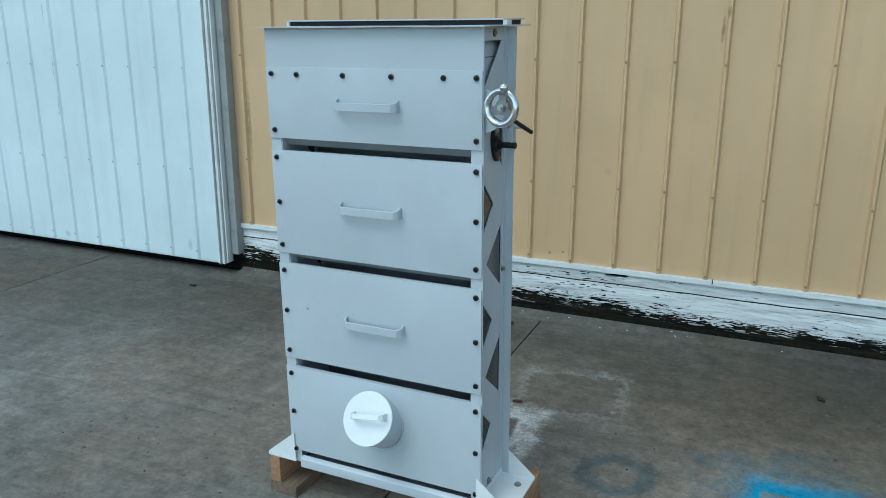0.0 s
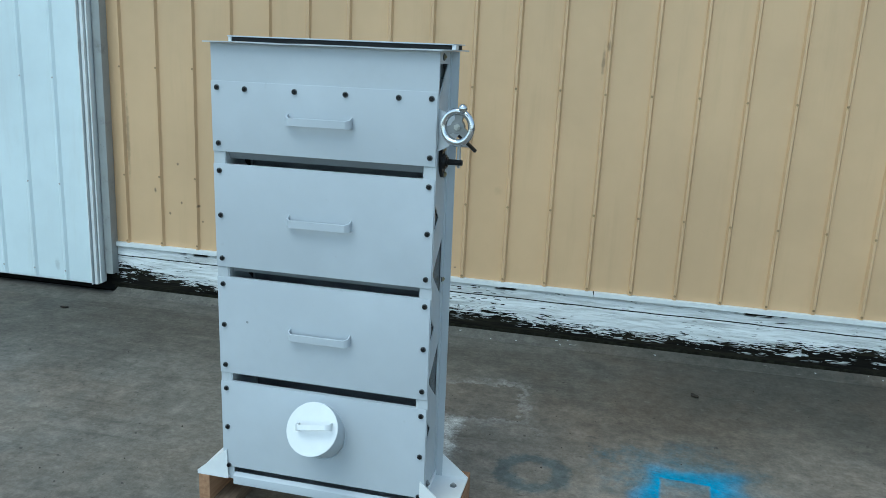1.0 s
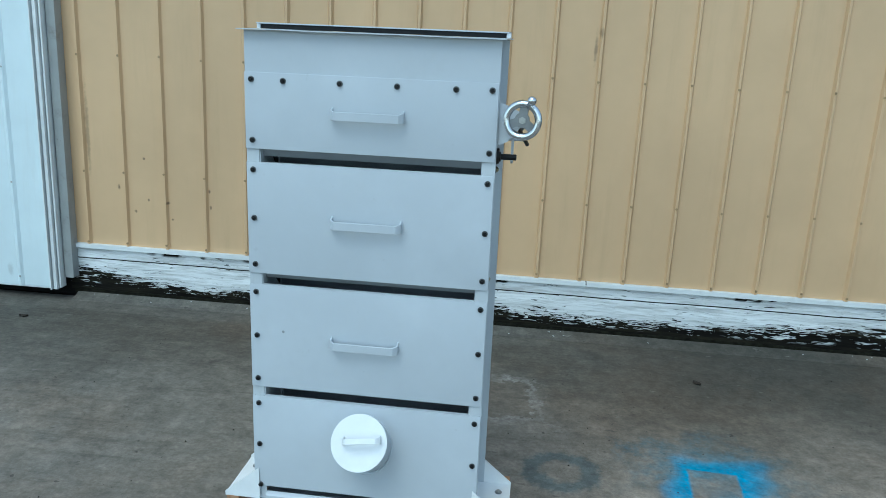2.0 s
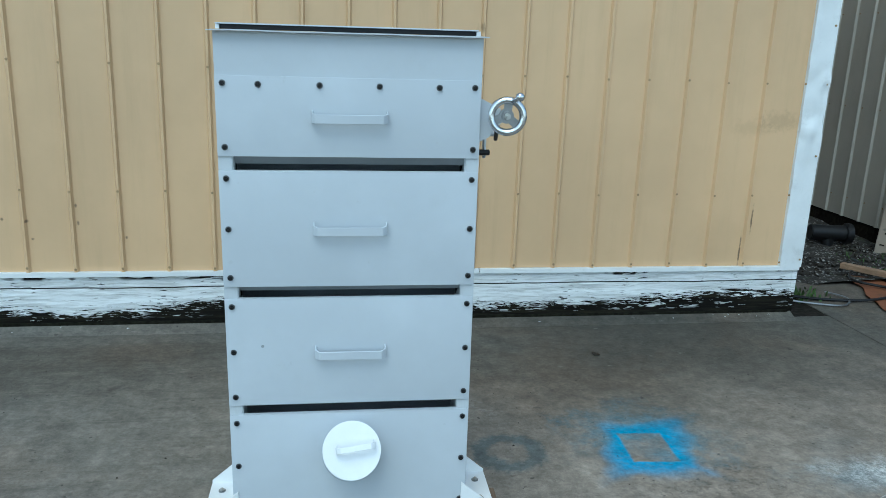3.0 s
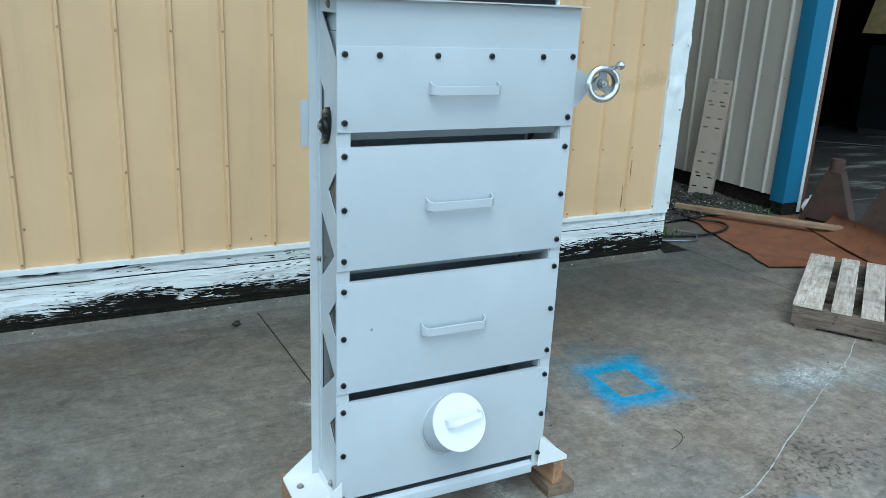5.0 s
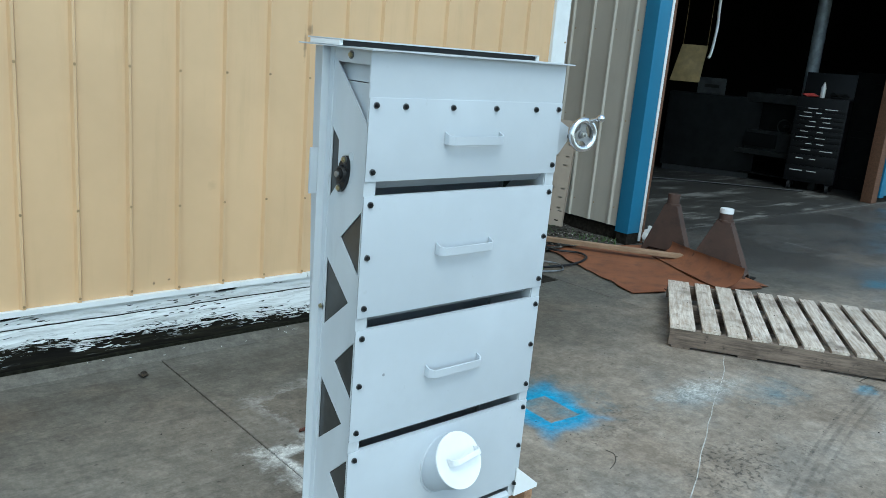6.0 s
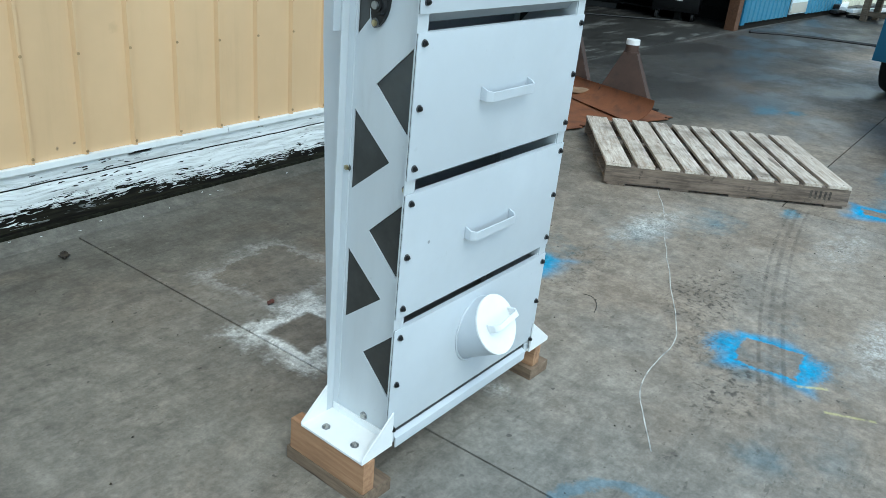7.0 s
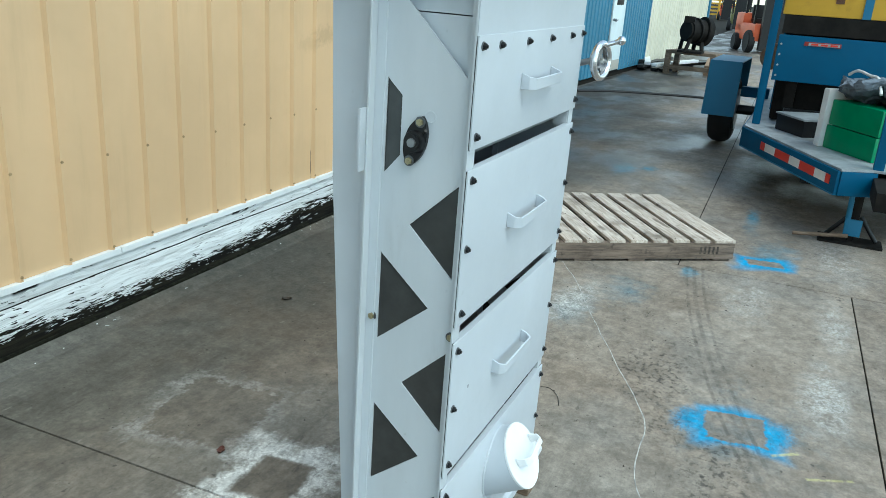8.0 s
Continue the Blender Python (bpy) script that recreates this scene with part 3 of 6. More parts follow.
RAG = plain("red_rag", (0.45, 0.05, 0.04), 0.85)
LEAF = plain("weed_green", (0.05, 0.10, 0.02), 0.7, 0, 0.4, 20)
OILY_SHADED = oily_shaded_material()
SLOTTED = paint("beige_channel", (0.40, 0.34, 0.28), (0.2, 0.16, 0.12), 0.3, 0.5, 9)
CHALK = plain("chalk_string", (0.52, 0.51, 0.48), 0.85, 0, 0.55, 26)
LEAF_RED = plain("red_leaf", (0.11, 0.038, 0.026), 0.7, 0, 0.5, 40)
LEAF_DARK = plain("dark_leaf", (0.03, 0.022, 0.014), 0.8, 0, 0.5, 40)
STENCIL = plain("worn_ink", (0.075, 0.060, 0.048), 0.8, 0, 0.7, 60)
# steel inside the bay, base lowered to match its dimness
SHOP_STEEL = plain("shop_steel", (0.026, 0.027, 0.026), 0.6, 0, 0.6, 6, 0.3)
MOTOR = plain("greasy_iron", (0.014, 0.012, 0.010), 0.75, 0, 0.7, 6, 0.2)
JAMB = wood_material("jamb_wood", (0.17, 0.08, 0.042), (0.09, 0.042, 0.02), "X", 0.3)
# yellow darkened because the sheet hangs in dim light
YELLOW_SHEET = plain("yellow_sheet", (0.24, 0.165, 0.06), 0.7)


# ---- mesh helpers ----
def part(name, bm, material, parent=None, label="", smooth=True):
    """Links a bmesh as one mesh object, under a thing or a part."""
    me = bpy.data.meshes.new(name)
    bmesh.ops.recalc_face_normals(bm, faces=bm.faces)
    bm.to_mesh(me)
    bm.free()
    if smooth:
        me.shade_smooth()
        me.set_sharp_from_angle(angle=radians(32))
    me.materials.append(material)
    ob = new(name, me)
    ob.parent = parent
    return tagged(ob, label) if label else ob


def piece(name, mesh, m, parent):
    """Another object on a mesh that is there already."""
    ob = new(name, mesh)
    ob.parent = parent
    ob.matrix_basis = m
    return ob


def thing(name, m, label, category, group=""):
    ob = new(name)
    ob.empty_display_size = 0.1
    ob.matrix_basis = m
    return tagged(ob, label, category, group)


def box(x0, x1, y0, y1, z0, z1, bevel=0.0, bm=None):
    own = bmesh.new()
    bmesh.ops.create_cube(own, size=1)
    for v in own.verts:
        v.co = Vector((x0 + (v.co.x + 0.5) * (x1 - x0), y0 + (v.co.y + 0.5) * (y1 - y0), z0 + (v.co.z + 0.5) * (z1 - z0)))
    if bevel:
        bmesh.ops.bevel(own, geom=own.edges[:], offset=bevel, segments=2, profile=0.7, affect="EDGES")
    return merged(bm, own)


def merged(bm, own):
    if bm is None:
        return own
    me = bpy.data.meshes.new("join")
    own.to_mesh(me)
    own.free()
    bm.from_mesh(me)
    bpy.data.meshes.remove(me)
    return bm


def moved(bm, m):
    bmesh.ops.transform(bm, matrix=m, verts=bm.verts)
    return bm


def rod(a, b, r, seg=16, r2=None, bm=None, bevel=0.0):
    """A closed cylinder or cone between two points."""
    a, b = Vector(a), Vector(b)
    own = bmesh.new()
    bmesh.ops.create_cone(own, cap_ends=True, segments=seg, radius1=r, radius2=r if r2 is None else r2, depth=(b - a).length)
    if bevel:
        rims = [e for e in own.edges if abs(e.verts[0].co.z - e.verts[1].co.z) < 1e-6]
        bmesh.ops.bevel(own, geom=rims, offset=bevel, segments=2, affect="EDGES")
    moved(own, Matrix.Translation((a + b) / 2) @ (b - a).to_track_quat("Z", "Y").to_matrix().to_4x4())
    return merged(bm, own)


def ring(centre, axis, radius, tube, seg=40, sides=12, bm=None):
    own = bmesh.new()
    grid = [[own.verts.new(((radius + tube * math.cos(b)) * math.cos(a), (radius + tube * math.cos(b)) * math.sin(a), tube * math.sin(b)))
             for b in (2 * math.pi * j / sides for j in range(sides))] for a in (2 * math.pi * i / seg for i in range(seg))]
    for i in range(seg):
        for j in range(sides):
            own.faces.new((grid[i][j], grid[(i + 1) % seg][j], grid[(i + 1) % seg][(j + 1) % sides], grid[i][(j + 1) % sides]))
    moved(own, Matrix.Translation(centre) @ Vector(axis).to_track_quat("Z", "Y").to_matrix().to_4x4())
    return merged(bm, own)


def ball(centre, r, squash=(1, 1, 1), bm=None, seg=14):
    own = bmesh.new()
    bmesh.ops.create_uvsphere(own, u_segments=seg, v_segments=seg // 2 + 2, radius=r)
    moved(own, Matrix.Translation(centre) @ Matrix.Diagonal((*squash, 1)))
    return merged(bm, own)


def plate(outline, holes, thick, to_world, bevel=0.0, bm=None):
    """A flat plate in u, v with holes through it; to_world sets u, v, w to x, y, z."""
    own = bmesh.new()
    edges = []
    for loop in (outline, *holes):
        vs = [own.verts.new((u, v, 0)) for u, v in loop]
        edges += [own.edges.new((vs[i], vs[(i + 1) % len(vs)])) for i in range(len(vs))]
    bmesh.ops.triangle_fill(own, edges=edges, use_beauty=True, use_dissolve=False)
    out = bmesh.ops.extrude_face_region(own, geom=own.faces[:])
    bmesh.ops.translate(own, vec=(0, 0, thick), verts=[g for g in out["geom"] if isinstance(g, bmesh.types.BMVert)])
    moved(own, to_world)
    return merged(bm, own)


def pipe(points, r, sides=8, bm=None):
    """A round tube along a smooth line through points."""
    pts = [Vector(p) for p in points]
    line = []
    for i in range(len(pts) - 1):
        p0, p1, p2, p3 = pts[max(i - 1, 0)], pts[i], pts[i + 1], pts[min(i + 2, len(pts) - 1)]
        for k in range(6):
            t = k / 6
            line.append(0.5 * (2 * p1 + (p2 - p0) * t + (2 * p0 - 5 * p1 + 4 * p2 - p3) * t * t + (3 * p1 - p0 - 3 * p2 + p3) * t ** 3))
    line.append(pts[-1])
    own = bmesh.new()
    rows = []
    for i, p in enumerate(line):
        d = (line[min(i + 1, len(line) - 1)] - line[max(i - 1, 0)]).normalized()
        q = d.to_track_quat("Z", "Y")
        rows.append([own.verts.new(p + q @ Vector((r * math.cos(2 * math.pi * j / sides), r * math.sin(2 * math.pi * j / sides), 0))) for j in range(sides)])
    for a, b in zip(rows, rows[1:]):
        for j in range(sides):
            own.faces.new((a[j], a[(j + 1) % sides], b[(j + 1) % sides], b[j]))
    own.faces.new(rows[0][::-1])
    own.faces.new(rows[-1])
    return merged(bm, own)


XZ = Matrix(((1, 0, 0, 0), (0, 0, -1, 0), (0, 1, 0, 0), (0, 0, 0, 1)))  # u, v, w to x, z and towards -y
YZ = Matrix(((0, 0, 1, 0), (1, 0, 0, 0), (0, 1, 0, 0), (0, 0, 0, 1)))  # u, v, w to y, z and towards +x


def ribbed(length, height, spacing, first, rib=0.018, base=0.027, top=0.011, minor=0, thick=0.002):
    """A ribbed wall sheet in x and z that faces -y, with its ribs proud of y = 0."""
    prof = [(0.0, 0.0)]
    u = first
    while u < length - base:
        if u - base / 2 > prof[-1][0] + 1e-4:
            prof += [(u - base / 2, 0.0), (u - top / 2, -rib), (u + top / 2, -rib), (u + base / 2, 0.0)]
        for k in range(minor):
            c = u + spacing * (k + 1) / (minor + 1)
            if c + 0.012 < length:
                prof += [(c - 0.010, 0.0), (c, -0.003), (c + 0.010, 0.0)]
        u += spacing
    prof.append((length, 0.0))
    bm = bmesh.new()
    front = [[bm.verts.new((x, y, z)) for z in (0, height)] for x, y in prof]
    back = [[bm.verts.new((x, y + thick, z)) for z in (0, height)] for x, y in prof]
    for rows in (front, back):
        for a, b in zip(rows, rows[1:]):
            bm.faces.new((a[0], b[0], b[1], a[1]))
    for i in range(len(prof) - 1):
        for k in (0, 1):
            bm.faces.new((front[i][k], front[i + 1][k], back[i + 1][k], back[i][k]))
    for i in (0, -1):
        bm.faces.new((front[i][0], front[i][1], back[i][1], back[i][0]))
    return bm


def screw_mesh(r=0.0045, h=0.005):
    bm = rod((0, 0, 0), (0, -0.0015, 0), r * 1.35, 10)
    rod((0, -0.0015, 0), (0, -h, 0), r, 6, bm=bm)
    me = bpy.data.meshes.new("screw")
    bm.to_mesh(me)
    bm.free()
    return me


def crumple(bm, amount, scale, seed=0.0):
    for v in bm.verts:
        v.co += noise.noise_vector(v.co * scale + Vector((seed, seed, seed))) * amount
    return bm


# ---- ground ----
def ground():
    bm = bmesh.new()
    bmesh.ops.create_grid(bm, x_segments=1, y_segments=1, size=400)
    moved(bm, Matrix.Translation((0, 0, -0.006)))
    base = tagged(part("ground", bm, JOINT_DARK, smooth=False), "dirt-filled bed under a worn concrete yard", "ground", kind="structure")
    gap = 0.0031
    spans = [(-30, -12, -30, 3.72), (-12, -3.98, -30, 3.72), (-3.98, -1.055, -30, 3.72), (-1.055, 1.82, -30, 0.80), (-1.055, 1.82, 0.80, 3.72),
             (1.82, 7.4, -30, 1.69), (1.82, 7.4, 1.69, 4.42), (7.4, 40, -30, 1.69), (7.4, 40, 1.69, 4.42), (-30, 60, -90, -30), (40, 90, -30, 4.42), (3.42, 9.3, 4.42, 10.5), (9.3, 13.0, 4.42, 10.5)]
    for x0, x1, y0, y1 in spans:
        slab = box(x0 + gap, x1 - gap, y0 + gap, y1 - gap, -0.12, 0.0, 0.003)
        part("slab", slab, OILY_SHADED if y0 > 4.4 else CONCRETE, base)
    # rough infill where the yard meets the bare strip beside the tan building
    bm = bmesh.new()
    bmesh.ops.create_grid(bm, x_segments=60, y_segments=80, size=0.5)
    for v in bm.verts:
        x, y = 2.45 + v.co.x * 1.76, 7.0 + v.co.y * 5.4
        v.co = Vector((x, y, 0.012 + 0.035 * noise.noise(Vector((x, y, 0)) * 2.2) + 0.012 * noise.noise(Vector((x, y, 3)) * 11) + 0.02 * min(1, max(0, y - 4.4))))
    tagged(part("gravel_strip", bm, GRAVEL), "dark gravel and dirt strip between two buildings", "gravel", kind="stuff")
    return base


GROUND = ground()
WALL_Y = 3.737
SCREW = screw_mesh()
SCREW.materials.append(plain("screw_head", (0.34, 0.23, 0.11), 0.55, 0.0))


PALE_SCREW = screw_mesh(0.004, 0.004)
PALE_SCREW.materials.append(ZINC)


def screws(parent, places, mesh=SCREW):
    for x, y, z in places:
        piece("screw", mesh, Matrix.Translation((x, y, z)), parent)


# ---- tan building ----
def tan_building():
    pitch, first = 0.2178, 0.150
    x0, x1, z0, z1 = -3.02, 1.47, 0.3004, 4.2
    wall = tagged(part("wall_tan", box(-9.0, 1.575, WALL_Y + 0.006, WALL_Y + 0.16, 0.0, z1), DARK_ROOM), "tan painted ribbed steel wall of a shed", "wall", kind="structure")
    # sheets of four ribs each, lapped at a rib
    ribs = [first + pitch * k for k in range(-14, 7)]
    start = ribs[0] - pitch / 2
    for k in range(0, len(ribs), 4):
        a, b = max(x0, start + k * pitch), min(x1, start + (k + 4) * pitch)
        if b <= a:
            continue
        bm = ribbed(b - a, z1 - z0, pitch, start + k * pitch + pitch / 2 - a)
        sheet = part("panel", moved(bm, Matrix.Translation((a, WALL_Y, z0))), TAN, wall)
    for i, x in enumerate(ribs):
        if x0 < x < x1:
            screws(wall, [(x + 0.026 * (1 if i % 2 else -1) * 0, WALL_Y - 0.018, z + 0.004 * ((i * 7) % 3 - 1)) for z in (0.318, 0.70, 1.295, 1.89)])
    # unseen eave, added so that it darkens the wall and floor below
    tagged(part("eave", box(-9.5, 1.9, WALL_Y - 0.85, WALL_Y + 0.3, z1, z1 + 0.18), TRIM_WHITE), "unseen white eave added to shade the tan wall and yard", "eave", kind="structure")
    tagged(part("roof", box(-9.5, 1.9, WALL_Y + 0.302, 12.2, z1 + 0.06, z1 + 0.18), TRIM_WHITE), "pale flat metal roof of the shed", "roof", kind="structure")
    # mortar fillet along the foot of the wall
    bm = plate([(3.64, -0.01), (3.735, -0.01), (3.735, 0.030), (3.70, 0.014), (3.65, 0.002)], [], 4.56, Matrix.Translation((-2.98, 0, 0)) @ YZ)
    tagged(part("fillet", bm, CONCRETE), "pale mortar fillet along the foot of the wall", "mortar", kind="structure")
    # drip trim under the sheets, in two lengths that meet at a joint
    for a, b in ((x0, -0.252), (-0.247, 1.585)):
        bm = box(a, b, WALL_Y - 0.022, WALL_Y + 0.006, 0.286, 0.300, 0.002)
        box(a, b, WALL_Y - 0.022, WALL_Y - 0.019, 0.276, 0.298, bm=bm)
        tagged(part("trim", crumple(bm, 0.0015, 3), TRIM_WHITE), "white metal drip edge under the tan sheets", "trim", kind="structure")
    # skirt plank with flaking paint, and the rotten sill below it
    bm = bmesh.new()
    bmesh.ops.create_grid(bm, x_segments=220, y_segments=16, size=0.5)
    for v in bm.verts:
        x, z = -0.73 + v.co.x * 4.58, 0.16 + v.co.y * 0.25
        dent = 0.006 * noise.noise(Vector((x * 1.2, 0, z * 26))) + 0.004 * noise.noise(Vector((x * 7, 1, z * 60)))
        v.co = Vector((x, WALL_Y - 0.004 + dent + (0.02 if z > 0.276 else 0), z))
    out = bmesh.ops.extrude_face_region(bm, geom=bm.faces[:])
    bmesh.ops.translate(bm, vec=(0, 0.012, 0), verts=[g for g in out["geom"] if isinstance(g, bmesh.types.BMVert)])
    tagged(part("baseboard", bm, PEEL), "weathered skirt plank with flaking white paint", "baseboard", kind="structure")
    bm = box(-3.0, 1.56, WALL_Y - 0.012, WALL_Y + 0.004, -0.03, 0.04, 0.006)
    tagged(part("sill", bm, MOSSY), "black rotten sill under the skirt plank", "sill", kind="structure")
    # end of the plank round the corner, corner trim and the side wall that runs back
    side = tagged(part("wall_side", box(1.45, 1.572, WALL_Y + 0.16, 12.0, 0.0, z1), TAN), "tan side wall of the shed", "wall", kind="structure")
    bm = bmesh.new()
    bmesh.ops.create_grid(bm, x_segments=10, y_segments=150, size=0.5)
    for v in bm.verts:
        x, z = 1.527 + v.co.x * 0.130, (0.296 + z1) / 2 + v.co.y * (z1 - 0.296)
        hurt = 0.004 + 0.016 * math.exp(-((z - 1.02) / 0.16) ** 2) + 0.010 * math.exp(-((z - 1.32) / 0.06) ** 2)
        v.co = Vector((x, WALL_Y - 0.022 + hurt * noise.noise(Vector((x * 14, 2, z * 11))), z))
    out = bmesh.ops.extrude_face_region(bm, geom=bm.faces[:])
    bmesh.ops.translate(bm, vec=(0, 0.002, 0), verts=[g for g in out["geom"] if isinstance(g, bmesh.types.BMVert)])
    box(1.588, 1.592, WALL_Y - 0.024, WALL_Y + 0.12, 0.296, z1, bm=bm)
    box(1.4615, 1.4655, WALL_Y - 0.0198, WALL_Y + 0.004, 0.298, z1, bm=bm)
    corner = tagged(part("corner_trim", bm, TRIM_WHITE), "dented white metal corner trim of the shed", "trim", kind="structure")
    screws(corner, [(1.575, WALL_Y - 0.025, z) for z in (0.34, 0.92, 1.3, 1.6)])
    bm = box(1.555, 1.585, WALL_Y - 0.010, WALL_Y + 0.3, 0.03, 0.28, 0.004)
    tagged(part("baseboard_end", bm, PEEL), "flaking white end of the skirt plank", "baseboard", kind="structure")


tan_building()


# ---- white sliding door ----
def sliding_door():
    x0, x1, y = -6.4, -3.072, 3.632
    door = tagged(part("door_1", box(x0, x1 - 0.01, y + 0.004, y + 0.045, 0.060, 3.2), TRIM_WHITE), "white ribbed steel sliding door, closed", "door", kind="structure")
    w = 0.2035 * 4
    b = x1
    while b > x0 + 0.2:
        a = max(b - w, x0)
        bm = ribbed(b - a, 3.15, 0.2035, 0.2035 * 0.16, rib=0.010, base=0.036, top=0.010)
        part("panel", moved(bm, Matrix.Translation((a, y, 0.068))), WHITE_SIDING, door)
        b = a
    for k in range(14):
        x = x1 - 0.2035 * (0.84 + k)
        if x > x0:
            screws(door, [(x, y - 0.0105, z) for z in (0.12, 0.63, 1.215, 1.85)], PALE_SCREW)
    bm = box(x1, x1 + 0.004, y - 0.016, y + 0.05, 0.058, 3.2)
    box(x1 + 0.012, x1 + 0.030, y - 0.004, y + 0.05, 0.058, 3.2, 0.004, bm=bm)
    box(x1 + 0.036, x1 + 0.046, y + 0.010, y + 0.06, 0.065, 3.2, 0.003, bm=bm)
    part("edge_channel", bm, TRIM_WHITE, door)
    bm = box(-3.02, -2.972, 3.675, WALL_Y - 0.001, 0.115, 3.3, 0.004)
    tagged(part("door_jamb", bm, DIRTY_TRIM), "dirty white metal jamb beside the sliding door", "trim", kind="structure")


sliding_door()

# ---- workshop with the open bay ----
SHOP = pose(3.87, 4.555, 0, 0, 0, -2.3)


def in_shop(name, bm, material, label, category):
    ob = tagged(part(name, bm, material), label, category, kind="structure")
    ob.matrix_basis = SHOP
    return ob


def at_corner(name, bm, material, label, category):
    """Structure at the west corner of the bay, which stands forward of its east end."""
    ob = in_shop(name, bm, material, label, category)
    ob.matrix_basis = SHOP @ Matrix.Translation((-0.575, -0.37, 0))
    return ob


def workshop():
    top = 4.2
    # side wall along the gravel strip, sheets facing away from the bay
    wall = at_corner("wall_beige", box(0.004, 0.12, 0.10, 6.0, 0.12, top), DARK_ROOM, "beige ribbed steel side wall of a workshop", "wall")
    for k in range(6):
        bm = ribbed(0.92, top - 0.14, 0.23, 0.115, rib=0.016, base=0.040, top=0.014)
        # turn the sheet to face -x
        sheet = part("panel", moved(bm, Matrix.Translation((0, 0.10 + 0.92 * (k + 1), 0.14)) @ Matrix.Rotation(radians(-90), 4, "Z")), CREAM_SIDING, wall)
        for j in range(4):
            for z in (0.3, 1.05, 1.8, 2.5):
                piece("screw", SCREW, Matrix.Translation((-0.001, 0.10 + 0.92 * k + 0.075 + 0.23 * j, z)) @ Matrix.Rotation(radians(-90), 4, "Z"), wall)
    # solid dark strip in place of the shaded gap below the sheets
    at_corner("footing", box(0.02, 0.14, 0.02, 6.0, -0.05, 0.13, 0.01), JOINT_DARK, "dark strip standing for the shaded gap under the beige wall", "footing")
    # blue corner post, white strip and wooden jamb of the bay
    bm = box(-0.012, 0.155, -0.012, 0.10, 0.10, top, 0.006)
    box(-0.016, 0.004, -0.016, 0.12, 0.10, top, 0.002, bm=bm)
    at_corner("corner_post", bm, BLUE_TRIM, "blue painted steel corner trim of the workshop", "post")
    at_corner("post_foot", box(-0.005, 0.25, -0.005, 0.11, -0.02, 0.10), JOINT_DARK, "dark concrete foot under the corner post", "footing")
    at_corner("weather_strip", box(0.158, 0.189, -0.014, 0.09, 0.02, top, 0.004), TRIM_WHITE, "white weather strip beside the bay", "trim")
    at_corner("bay_jamb", box(0.193, 0.229, -0.010, 0.14, 0.0, top, 0.004), JAMB, "reddish wooden jamb of the open bay", "trim")
    in_shop("bay_jamb_far", box(5.25, 5.42, -0.006, 0.14, 0.0, top, 0.006), JAMB, "worn wooden jamb of the open bay", "trim")
    in_shop("bay_lintel", box(-0.5, 5.5, -0.39, 0.16, 3.6, top + 0.3), BLUE_SIDING, "blue steel head over the open bay", "wall")
    # blue front wall beyond the bay, with a white door
    front = in_shop("wall_blue", box(5.44, 10.75, 0.006, 0.15, 0.06, top), DARK_ROOM, "blue ribbed steel front wall of the workshop", "wall")
    for a, b, z in ((5.44, 7.62, 0.09), (8.58, 10.75, 0.09), (7.62, 8.58, 2.15)):
        bm = ribbed(b - a, top - z, 0.2, 0.1, rib=0.018, base=0.06, top=0.03)
        part("panel", moved(bm, Matrix.Translation((a, 0, z))), BLUE_SIDING, front)
    part("corner_trim", box(5.425, 5.56, -0.03, -0.002, 0.07, top, 0.004), BLUE_TRIM, front)
    part("corner_trim", box(10.7, 10.8, -0.03, 0.15, 0.07, top, 0.004), BLUE_TRIM, front)
    # the shaded gap below the blue sheets, drawn as a dark box
    in_shop("base_gap", box(5.42, 10.75, 0.02, 0.14, -0.03, 0.07), JOINT_DARK, "dark strip standing for the shaded gap under the blue wall", "footing")
    door = in_shop("door_2", box(7.66, 8.54, -0.02, 0.004, 0.12, 2.13, 0.004), WHITE_SIDING, "white steel personnel door with a small window, closed", "door")
    part("kick_plate", box(7.68, 8.52, -0.026, -0.0205, 0.13, 0.30, 0.001), CREAM_SIDING, door)
    part("window_pane", box(7.86, 8.34, -0.026, -0.0205, 1.25, 1.9, 0.001), CHEST, door)
    part("door_handle", rod((7.75, -0.02, 1.0), (7.75, -0.08, 1.0), 0.025, 12, bm=rod((7.75, -0.07, 1.0), (7.87, -0.07, 1.0), 0.01, 8)), STEEL, door)
    # cream building further on
    cream = in_shop("wall_cream", box(10.82, 19.4, 0.03, 0.3, 0.0, top), PALE_SIDING, "cream ribbed wall of the next building", "wall")
    bm = ribbed(8.58, top, 0.3, 0.15, rib=0.015, base=0.06, top=0.03)
    part("panel", moved(bm, Matrix.Translation((10.82, 0.024, 0))), PALE_SIDING, cream)
    part("corner_trim", box(19.3, 19.55, -0.02, 0.32, 0, top, 0.01), BLUE_TRIM, cream)
    # inside of the bay: walls and ceiling coloured near black to carry its shade
    in_shop("wall_inner_west", box(-0.45, -0.39, -0.2, 6.2, 0.0, top), DARK_ROOM, "inner wall of the workshop, coloured near black for shade", "wall")
    in_shop("wall_inner_back", box(-0.45, 9.2, 6.1, 6.25, 0.0, top), DARK_ROOM, "back wall of the workshop, coloured near black for shade", "wall")
    in_shop("wall_inner_east", box(9.0, 9.15, 0.15, 6.2, 0.0, top), DARK_ROOM, "far wall of the workshop, coloured near black for shade", "wall")
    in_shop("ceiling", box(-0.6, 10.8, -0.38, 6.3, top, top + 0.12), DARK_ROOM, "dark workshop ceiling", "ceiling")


workshop()


# ---- the machine ----
MACHINE = pose(-1.3051, 1.8193, 0.001, 0.62, -0.48, -1.67)
LEFT, RIGHT, BACK = -0.018, 0.627, 0.198
